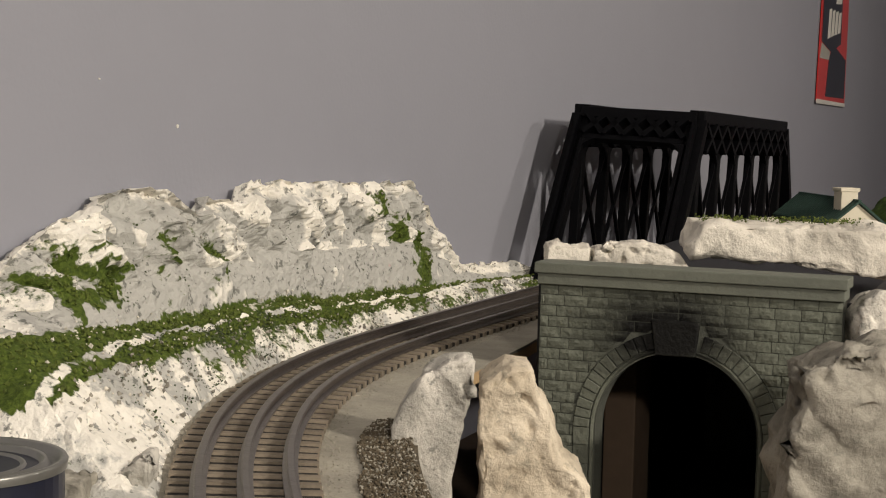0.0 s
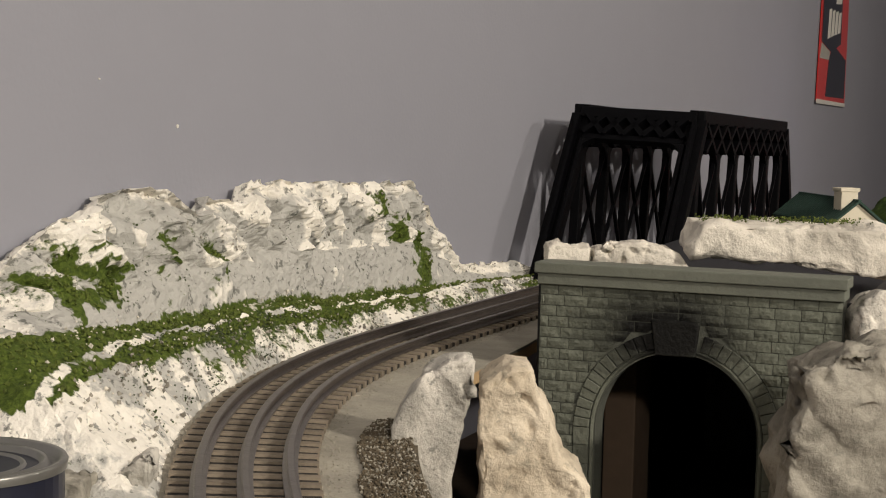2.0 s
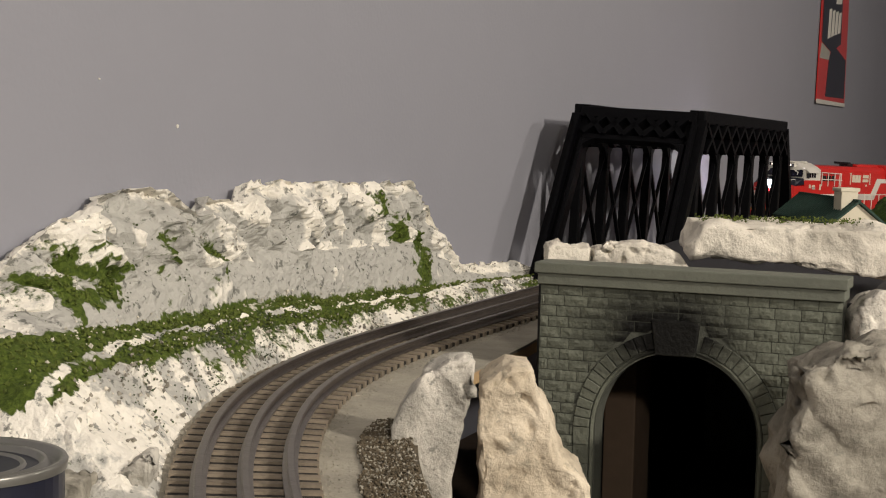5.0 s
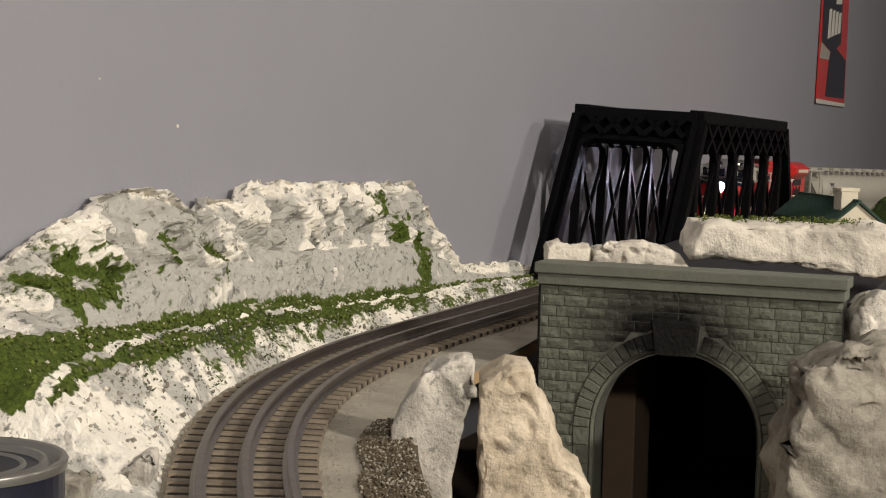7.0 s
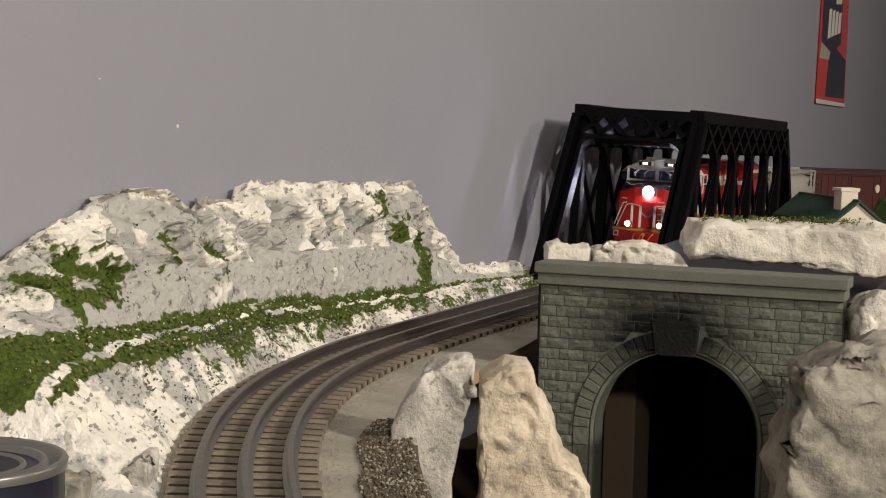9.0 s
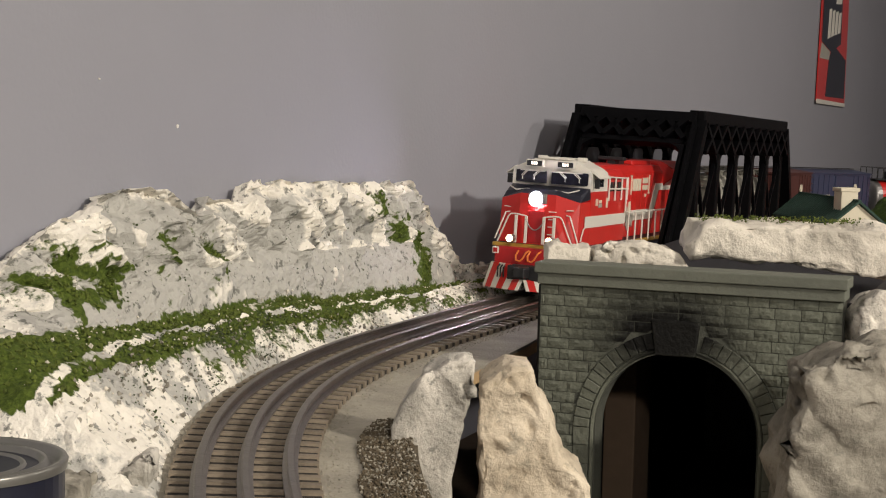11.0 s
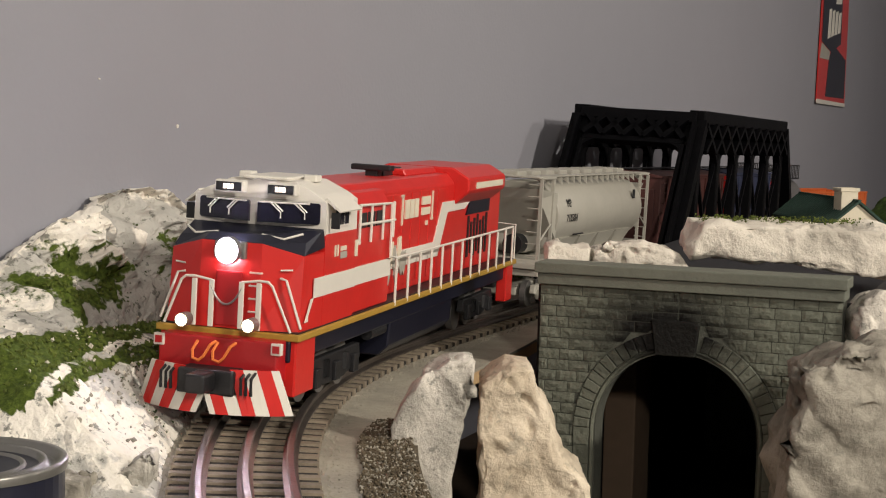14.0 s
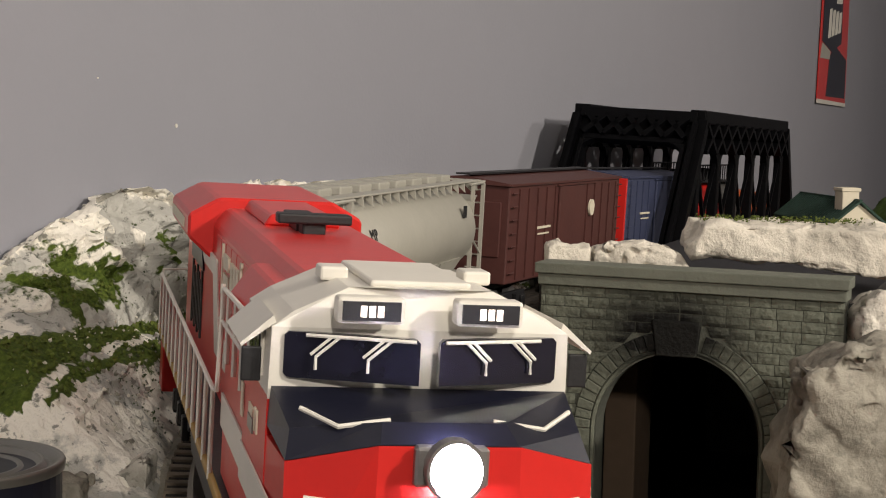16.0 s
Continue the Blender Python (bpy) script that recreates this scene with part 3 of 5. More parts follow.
def rock_backdrop():
    """A plaster hillside between the track and the wall: bank, turf ledge, cliff and ridge."""
    us = np.arange(-1.28, -0.09, 0.0026)
    rows = []
    turf, wash = [], []
    for u in us:
        nt = float(np.interp(u, TRK_U, TRK_N)) - 0.035
        tz = float(np.interp(u, [-0.9, -0.6, -0.35, -0.1], [0.165, 0.164, 0.161, 0.155]))
        rz = float(np.interp(u, RIDGE_U, RIDGE_Z))
        lz = float(np.interp(u, LEDGE_U, LEDGE_Z))
        cz = float(np.interp(u, CLIFF_U, CLIFF_Z))
        ne = min(nt, 0.16)
        n_l, n_c, n_r = ne * 0.8, ne * 0.5, WALL_N + 0.016
        n_c = max(n_c, n_r + 0.008)
        cps = [(nt + 0.012, tz - 0.030), (nt + 0.002, tz - 0.0085), (n_l, lz), ((n_l + n_c) / 2, (lz + cz) / 2 + 0.002), (n_c, cz), (n_c * 0.55 + n_r * 0.45, cz + (rz - cz) * 0.42),
               (n_r + 0.004, cz + (rz - cz) * 0.85), (n_r - 0.003, rz), (WALL_N + 0.004, rz - 0.004), (WALL_N + 0.002, rz - 0.05)]
        seg = [4, 12, 7, 7, 16, 16, 7, 5, 3]
        row, trow, wrow = [], [], []
        for k, m_ in enumerate(seg):
            for j in range(m_):
                f_ = j / m_
                n_ = cps[k][0] * (1 - f_) + cps[k + 1][0] * f_
                z_ = cps[k][1] * (1 - f_) + cps[k + 1][1] * f_
                p = (u, n_, z_)
                amp = 1.0 if 1 <= k <= 7 else 0.0
                if k == 1:
                    amp = min(1.0, f_ * 2)
                cliff = 0.3 if k == 4 else (1.15 if k in (5, 6) else (0.55 if k == 1 else 0.25))
                if k == 4:
                    cliff += 0.85 * max(0.0, f_ - 0.55) + 0.5 * max(0.0, noise.noise(Vector((u * 9, 4, 1))))
                if k == 4 and f_ < 0.6:
                    cliff *= 0.5
                rib = 0.0
                if k in (4, 5, 6):
                    # slanting ribs in the upper cliff
                    fz = max(0.0, min(1.0, ((z_ - cz) / max(rz - cz, 0.01) - 0.25) * 4)) * (1.0 if u < -0.62 else 0.45)
                    saw = (0.51 * u + 0.86 * z_ + 0.007 * noise.noise(Vector((u * 22, 7, z_ * 30)))) / 0.0245 % 1.0
                    rib = fz * ((saw / 0.72 if saw < 0.72 else (1 - saw) / 0.28) - 0.55)
                dn = amp * (0.011 * rib + rough(p, 0.007 * cliff, 22, 4, 3.1) + crag((u * 0.75 + z_ * 0.6, n_, z_ * 0.55 - u * 0.5), 0.017 * cliff, 17, 1.3) + crag((u * 0.75 + z_ * 0.6, n_ + 1, z_ * 0.6 - u * 0.5), 0.009 * cliff, 55, 2.3) + crag((u, n_ + 2, z_), 0.0035 * cliff, 130, 4.3) + rough(p, 0.0016, 150, 4, 9.0))
                dz = amp * (rough(p, 0.0030, 45, 3, 7.7) + rough(p, 0.0010, 160, 3, 2.0))
                n2 = max(n_ + dn, WALL_N + 0.002)
                if k <= 1:
                    n2 = min(n2, nt + 0.014)
                row.append((u + amp * rough(p, 0.002, 60, 3, 4.0), n2, z_ + dz))
                t_ = 0.0
                pat = 0.5 + 0.9 * noise.fractal(Vector((u * 26, n_ * 40, z_ * 30)), 0.7, 2.1, 4)
                if k in (2, 3):
                    t_ = 0.60 + 0.50 * pat - (0.75 if k == 2 and f_ > 0.62 and noise.noise(Vector((u * 18, 3, 3))) > -0.25 else 0.0)
                elif k == 1:
                    t_ = (0.16 + 0.75 * pat) * f_ ** 0.7
                elif k == 4:
                    t_ = 0.5 * max(0, 1 - f_ * 6)
                t_ += 0.35 * max(0.0, rough((u, n_, z_), 1.0, 16, 3, 21.0)) if k in (4, 5) else 0.0
                for cu, cn, cr in TURF_SPOTS:
                    dd = math.hypot(u - cu, (z_ - cn) * 1.2)
                    t_ = max(t_, 1.0 - 0.72 * dd / cr * (0.62 + 1.5 * max(0.0, 0.35 + noise.fractal(Vector((u * 60, 2, z_ * 110)), 0.6, 2.0, 4)))) if k in (4, 5, 6) else t_
                if u > -0.43 and k == 2:
                    t_ *= 0.25
                if u < -0.90 and z_ < 0.187 + 0.006 * noise.noise(Vector((u * 40, 1, 5))):
                    t_ *= 0.1
                if u < -1.02:
                    t_ *= max(0.0, 1 + (u + 1.02) * 12)
                if u < -0.80 and k == 1:
                    t_ *= max(0.0, min(1.0, (f_ - 0.75 + (u + 0.8) * -0.4) * 4))
                trow.append(min(1.0, t_))
                # Patchy grey wash, plus recess shade put into the colour; crests stay white.
                flatp = -dn * 110 + 1.3 * noise.fractal(Vector((u * 14 + 3, n_ * 14, z_ * 18)), 0.8, 2.0, 3) + 0.42
                top = max(0.0, (z_ - (rz - 0.016)) / 0.016)
                flatp += 0.95 if k == 4 else (-0.25 if k in (5, 6) else 0.0)
                wrow.append(max(0.0, min(1.0, flatp)) * (1 - min(1.0, top)) * (1.0 if k >= 4 else 0.5))
        rows.append(row)
        turf.append(trow)
        wash.append(wrow)
    bm = bmesh.new()
    vs = [[bm.verts.new(p) for p in r] for r in rows]
    for a, c in zip(vs, vs[1:]):
        for i in range(len(a) - 1):
            bm.faces.new((a[i], c[i], c[i + 1], a[i + 1]))
    ob = thing("rock_backdrop", bm, M_ROCK, "white plaster rock hillside with green turf along the wall", "rock scenery", ROOM, smooth=False)
    at_ = ob.data.attributes.new("turf", "FLOAT", "POINT")
    flat = [t for r in turf for t in r]
    at_.data.foreach_set("value", flat)
    ob.data.attributes.new("wash", "FLOAT", "POINT").data.foreach_set("value", [t for r in wash for t in r])
    return ob


def bank_crumbs(host):
    """Loose plaster crumbs and dark green bits on the bank and ledge."""
    rnd = random.Random(12)
    seg = 4 + 12 + 7 + 7 + 16 + 16 + 7 + 5 + 3
    pale, dark, grey = [], [], []
    greyed = [0.0] * len(host.data.vertices)
    host.data.attributes["wash"].data.foreach_get("value", greyed)
    for i, v in enumerate(host.data.vertices):
        j = i % seg
        if v.co.x > -0.12 or v.co.x < -1.0:
            continue
        pat = noise.noise(v.co * 35)
        p = v.co + Vector((rnd.uniform(-0.002, 0.002), rnd.uniform(-0.001, 0.002), rnd.uniform(-0.0005, 0.001)))
        if 6 <= j < 34 and rnd.random() < 0.09:
            pale.append((p, rnd.uniform(0.0004, 0.0013)))
        if 7 <= j < 22 and v.co.x > -0.93:
            for _ in range(5):
                if rnd.random() < (0.9 * pat + 0.12) * (1.0 if -0.84 < v.co.x < -0.60 else 0.3) and pat > -0.1:
                    dark.append((v.co + Vector((rnd.uniform(-0.0025, 0.0025), rnd.uniform(0.0, 0.0012), rnd.uniform(-0.0015, 0.0015))), rnd.uniform(0.0003, 0.0008)))
        if 6 <= j < 20 and rnd.random() < 0.14:
            grey.append((p, rnd.uniform(0.0005, 0.0016)))
        if 38 <= j < 62 and rnd.random() < 0.014 + 0.7 * greyed[i] * max(0.0, pat) * (1.0 if j > 50 else 0.3):
            dark.append((p, rnd.uniform(0.0003, 0.0008)))
        if 50 <= j < 72 and rnd.random() < 0.03:
            grey.append((p, rnd.uniform(0.0005, 0.0013)))
    crumbs("plaster_crumbs", pale, M_SLAB, "loose white plaster crumbs on the bank", "crumbs", ROOM, 21)
    crumbs("green_flock", dark, M_FLOCK, "dark green flock scattered over the bank", "flock", ROOM, 22)
    crumbs("grey_crumbs", grey, M_SLABD, "grey plaster crumbs on the bank", "crumbs", ROOM, 23)


M_FLOCK = mat("dark_green_flock", (0.085, 0.115, 0.045), 0.95, var=0.7, scale=120, bump=0.4, bscale=900)


def turf_clumps(host):
    """Ground-foam crumbs on the turf of the hillside."""
    me = host.data
    vals = [0.0] * len(me.vertices)
    me.attributes["turf"].data.foreach_get("value", vals)
    rnd = random.Random(4)
    pts = []
    for v, t_ in zip(me.vertices, vals):
        k = noise.noise(v.co * 60) * 0.5 + 0.5
        if t_ > 0.42 + 0.5 * k and rnd.random() < 0.6:
            pts.append((v.co.copy(), rnd.uniform(0.0006, 0.0017)))
    verts, faces = [], []
    base = [(1, 0, 0), (-1, 0, 0), (0, 1, 0), (0, -1, 0), (0, 0, 1), (0, 0, -1)]
    tri = [(0, 2, 4), (2, 1, 4), (1, 3, 4), (3, 0, 4), (2, 0, 5), (1, 2, 5), (3, 1, 5), (0, 3, 5)]
    for p, r in pts:
        o = len(verts)
        q = p + Vector((rnd.uniform(-0.002, 0.002), rnd.uniform(-0.001, 0.002), rnd.uniform(0, 0.001)))
        e = Euler((rnd.random() * 6, rnd.random() * 6, rnd.random() * 6)).to_matrix()
        for b in base:
            w = e @ Vector(b) * r * rnd.uniform(0.6, 1.2)
            verts.append(q + w)
        faces += [tuple(o + i for i in f_) for f_ in tri]
    m_ = bpy.data.meshes.new("turf_clumps")
    m_.from_pydata(verts, [], faces)
    m_.materials.append(M_FOAM)
    ob = new("turf_clumps", m_)
    ob.matrix_world = ROOM
    tagged(ob, "crumbs of green ground foam on the plaster hillside", "turf", kind="stuff")


M_FOAM = mat("ground_foam", (0.120, 0.158, 0.022), 0.95, var=0.55, scale=120, bump=0.4, bscale=900)


def slab(name, outline, y0, y1, material, label, m=None, vox=0.0034, amp=0.004, category="rock", facet=0.006, seed=0.0, keep=0.10, grit=1.0):
    """A broken plaster rock: an outline in x and z, given depth in y, split into flat facets, with crumbled stretches."""
    bm = prism(outline, y0, y1, "y")
    ob = thing(name, bm, material, label, category, m, group="plaster rocks round the portal" if category == "rock" else "")
    me_mod = ob.modifiers.new("remesh", "REMESH")
    me_mod.mode, me_mod.voxel_size = "VOXEL", vox

    def bake():
        me = bpy.data.meshes.new_from_object(ob.evaluated_get(bpy.context.evaluated_depsgraph_get()))
        ob.modifiers.clear()
        ob.data = me
        return me
    me = bake()
    for v in me.vertices:
        p = v.co
        v.co = p + v.normal * (rough(p, amp * 0.5, 24, 3, seed) + crag((p[0] * 0.8 + p[2] * 0.5, p[1], p[2] * 0.6), facet, 34, seed) + crag(p, facet * 0.2, 95, seed + 2))
    dec = ob.modifiers.new("decimate", "DECIMATE")
    dec.ratio = keep
    bake()
    sub_ = ob.modifiers.new("split", "SUBSURF")
    sub_.subdivision_type, sub_.levels = "SIMPLE", 2
    me = bake()
    for v in me.vertices:
        p = v.co
        k = min(1.0, max(0.0, 0.40 + 2.2 * noise.noise(p * 32 + Vector((seed, 0, seed))))) * grit
        chip = max(0.0, noise.noise(p * 190 + Vector((seed, 3, 0))) - 0.05) * 0.0058
        v.co = p + v.normal * (rough(p, 0.0006 + 0.0007 * k, 120, 4, seed + 6) + crag(p, 0.0010 * k, 260, seed + 8) - chip * k + rough(p, 0.0006 * k + 0.0001, 620, 2, seed))
    me.polygons.foreach_set("use_smooth", [True] * len(me.polygons))
    me.materials.clear()
    me.materials.append(material)
    return ob


def table_rocks():
    slab("plaster_rock", [(-0.0201, 0.1340), (-0.0202, 0.1608), (-0.0147, 0.1743), (-0.0087, 0.1834), (-0.0045, 0.1891), (-0.0007, 0.1899), (0.0049, 0.1934), (0.0147, 0.1932), (0.0134, 0.1786), (0.0095, 0.1518), (0.0064, 0.1317), (0.0020, 0.0200), (-0.0280, 0.0200)],
         0.70, 0.726, M_SLABG, "grey-washed plaster rock slab standing beside the track", amp=0.003, facet=0.003, seed=1.0, vox=0.0032, keep=0.10)
    thing("plank_offcut", box(-0.0315, -0.0235, 0.735, 0.765, 0.10, 0.1555, 0.0006), M_BOARD, "raw wooden offcut standing behind the plaster rock", "plank")
    slab("plaster_rock", [(0.0199, 0.1266), (0.0191, 0.1578), (0.0217, 0.1641), (0.0288, 0.1706), (0.0355, 0.1735), (0.0422, 0.1723), (0.0474, 0.1693), (0.0486, 0.1557), (0.0540, 0.1542), (0.0589, 0.1389), (0.0633, 0.1248), (0.0696, 0.1215), (0.0755, 0.1136), (0.0775, 0.1045), (0.0900, 0.0200), (0.0200, 0.0200)],
         0.820, 0.862, M_SLABC, "cream plaster rock against the tunnel portal", amp=0.003, facet=0.004, seed=5.0, vox=0.0034)
    slab("plaster_rock", [(0.1639, 0.1143), (0.1645, 0.1396), (0.1705, 0.1512), (0.1720, 0.1671), (0.1695, 0.1752), (0.1819, 0.1810), (0.1937, 0.1872), (0.2204, 0.1928), (0.2600, 0.0200), (0.1650, 0.0200)],
         0.790, 0.845, M_SLABD, "grey-brown plaster rock face, darkened for shade, in front of the tunnel portal", amp=0.006, facet=0.009, seed=9.0, grit=1.5)
    slab("plaster_rock", [(0.2157, 0.1702), (0.2134, 0.1939), (0.2165, 0.2034), (0.2236, 0.2083), (0.2398, 0.2087), (0.2700, 0.1650)],
         0.862, 0.900, M_SLABG, "speckled plaster rock beside the portal coping", amp=0.005, facet=0.007, seed=13.0)
    slab("plaster_rock", [(0.0584, 0.2089), (0.0581, 0.2211), (0.0641, 0.2225), (0.0721, 0.2208), (0.0801, 0.2210), (0.0836, 0.2217), (0.0834, 0.2082)],
         0.945, 0.975, M_SLAB, "small white plaster rock on the portal coping", amp=0.002, facet=0.003, seed=17.0, vox=0.0022, keep=0.12)
    slab("plaster_rock", [(0.0828, 0.2082), (0.0843, 0.2192), (0.0944, 0.2226), (0.1104, 0.2233), (0.1216, 0.2227), (0.1329, 0.2188), (0.1404, 0.2083)],
         0.945, 0.975, M_SLAB, "low white plaster rock on the portal coping", amp=0.002, facet=0.003, seed=19.0, vox=0.0022, keep=0.12)
    slab("plaster_rock", [(0.1375, 0.2160), (0.1365, 0.2235), (0.1435, 0.2360), (0.1536, 0.2372), (0.2203, 0.2370), (0.2600, 0.2355), (0.2600, 0.2050), (0.2185, 0.2085), (0.1961, 0.2125)],
         0.935, 1.000, M_SLAB, "large white plaster rock above the tunnel portal", amp=0.004, facet=0.007, seed=21.0)


def bank_debris():
    slab("plaster_chunk", [(-0.137, 0.150), (-0.136, 0.1655), (-0.131, 0.1690), (-0.1205, 0.1680), (-0.1195, 0.150)], 0.565, 0.585, M_SLABD, "dark grey plaster chunk on the bank beside the tin", amp=0.002, facet=0.003, seed=41.0, vox=0.0018, keep=0.2, category="plaster chunk")
    slab("plaster_chunk", [(-0.118, 0.145), (-0.117, 0.1640), (-0.110, 0.1690), (-0.1040, 0.1730), (-0.1010, 0.1700), (-0.1040, 0.145)], 0.590, 0.612, M_SLABG, "pale grey plaster chunk on the bank beside the roadbed", amp=0.002, facet=0.003, seed=43.0, vox=0.0018, keep=0.2, category="plaster chunk")


def crumbs(name, pts, material, label, category, m, seed):
    """Many small broken crumbs in one object."""
    rnd = random.Random(seed)
    base = [(1, 0, 0), (-1, 0, 0), (0, 1, 0), (0, -1, 0), (0, 0, 1), (0, 0, -1)]
    tri = [(0, 2, 4), (2, 1, 4), (1, 3, 4), (3, 0, 4), (2, 0, 5), (1, 2, 5), (3, 1, 5), (0, 3, 5)]
    verts, faces = [], []
    for q, r in pts:
        o = len(verts)
        e = Euler((rnd.random() * 6, rnd.random() * 6, rnd.random() * 6)).to_matrix()
        for b in base:
            verts.append(Vector(q) + e @ Vector(b) * r * rnd.uniform(0.5, 1.2))
        faces += [tuple(o + i for i in f_) for f_ in tri]
    me = bpy.data.meshes.new(name)
    me.from_pydata(verts, [], faces)
    me.materials.append(material)
    ob = new(name, me)
    ob.matrix_world = m
    return tagged(ob, label, category, kind="stuff")


def rock_turf():
    rnd = random.Random(31)
    pts = []
    for _ in range(450):
        x = rnd.uniform(0.146, 0.245)
        pts.append(((x, rnd.uniform(0.955, 0.995), 0.2370 + rnd.uniform(-0.0012, 0.0008)), rnd.uniform(0.0004, 0.0010)))
    crumbs("rock_turf", pts, M_FOAM, "thin green turf along the top of the plaster rock", "turf", Matrix.Identity(4), 41)


def gravel_patch():
    rnd = random.Random(8)
    edge = lambda s: 0.0445 + 0.006 * noise.noise(Vector((s * 25, 4, 2))) + max(0.0, 1.42 - s) * 0.25
    thing("gravel_bed", ribbon(1.41, 1.76, lambda s: 0.068, edge, TIE_TOP - 0.0031, TIE_TOP - 0.0020, 0.006), M_GRAVEL, "dark brown gravel glued beside the roadbed", "gravel", TRACK, kind="structure")
    for mt, n_, col in ((M_GRAVEL, 7500, "dark"), (M_BED, 2200, "beige")):
        pts = []
        while len(pts) < n_:
            s_, off = rnd.uniform(1.40, 1.76), rnd.uniform(0.036, 0.066)
            if off < 0.0435 + 0.006 * noise.noise(Vector((s_ * 25, 4, 2))) + max(0.0, 1.42 - s_) * 0.25:
                continue
            x, y, _ = on_line(s_, off)
            pts.append(((x, y, TIE_TOP - 0.0030 + rnd.uniform(0, 0.0015) + max(0, off - 0.045) * 0.12), rnd.uniform(0.0004, 0.0011)))
        crumbs("gravel", pts, mt, col + " gravel crumbs along the inside of the curve", "gravel", TRACK, 3)
    pts = []
    for _ in range(2600):
        s_ = rnd.uniform(0.7, 1.8)
        x, y, _a = on_line(s_, rnd.choice((-1, 1)) * rnd.uniform(0.0275, 0.036))
        pts.append(((x, y, TIE_TOP - 0.0030), rnd.uniform(0.0003, 0.0007)))
    crumbs("ballast_grit", pts, M_BED, "fine beige grit beside the sleepers", "grit", TRACK, 5)


# ---------------------------------------------------------------- house, can, poster


def house():
    """Small model house behind the rocks: gable end towards +x local, ridge along x."""
    m = Matrix.Translation((0.366, 1.50, 0.0)) @ Matrix.Rotation(radians(-78), 4, "Z")
    b = empty("model_house", "small cream model house with a dark green roof", "house", m)
    zr, ze, hw = 0.2195, 0.2035, 0.0205
    part("wall", prism([(-hw, 0.155), (-hw, ze), (0, zr - 0.001), (hw, ze), (hw, 0.155)], -0.118, 0.0, "x"), M_CREAM, b)
    for sy in (-1, 1):
        part("roof_slope", prism([(sy * (hw + 0.006), ze - 0.0047), (0, zr), (0, zr + 0.0022), (sy * (hw + 0.0065), ze - 0.0027)], -0.124, 0.005, "x"), M_ROOF, b)
        for k in range(26):
            x = -0.122 + k * 0.0049
            part("roof_batten", beam((x, sy * (hw + 0.0058), ze - 0.0022), (x, sy * 0.001, zr + 0.0022), 0.0009, 0.0007), M_ROOF, b)
    part("ridge_cap", box(-0.124, 0.005, -0.0016, 0.0016, zr + 0.0014, zr + 0.0028, 0.0004), M_ROOF, b)
    c = part("chimney", box(-0.022, -0.006, -0.0125, 0.0035, zr - 0.012, zr + 0.0120, 0.0006), M_CREAM, b, "cream chimney")
    part("chimney_cap", box(-0.0232, -0.0048, -0.0137, 0.0047, zr + 0.0092, zr + 0.0125, 0.0005), M_CREAM, c)
    thing("plaster_ground", box(0.285, 0.60, 1.36, 1.66, 0.12, 0.1565, 0.001), M_SLABG, "painted plaster ground under the house", "scenery base", kind="structure")
    slab("grassy_mound", [(0.402, 0.12), (0.408, 0.200), (0.425, 0.218), (0.47, 0.228), (0.56, 0.22), (0.58, 0.12)], 1.56, 1.64, M_TURF, "rounded grassy mound beside the house", amp=0.006, facet=0.004, seed=31.0, category="mound")


def paint_can():
    m = Matrix.Translation((-0.1585, 0.552, 0))
    b = empty("paint_can", "open blue-labelled paint tin with a bare metal rim", "paint tin", m)
    zt, r = 0.1790, 0.0345
    part("can_body", disc(r, TABLE_Z, zt - 0.003, 48, "z"), M_LABEL, b)
    prof = [(r + 0.0008, zt - 0.0035), (r + 0.0012, zt - 0.001), (r + 0.0006, zt), (r - 0.0012, zt - 0.0004), (r - 0.0026, zt - 0.0028), (r - 0.0052, zt - 0.0030), (r - 0.0060, zt - 0.0008), (r - 0.0075, zt - 0.0012), (r - 0.0085, zt - 0.0030), (r - 0.0125, zt - 0.0031), (r - 0.0130, zt - 0.0022), (r - 0.0142, zt - 0.0022), (r - 0.0148, zt - 0.0031), (0.0001, zt - 0.0032)]
    bm = bmesh.new()
    rings = [[(p[0] * math.cos(k * math.tau / 48), p[0] * math.sin(k * math.tau / 48), p[1]) for k in range(48)] for p in prof]
    part("lid", loft(rings, bm, caps=False), M_TIN, b, "bare metal lid and rim", smooth=True)


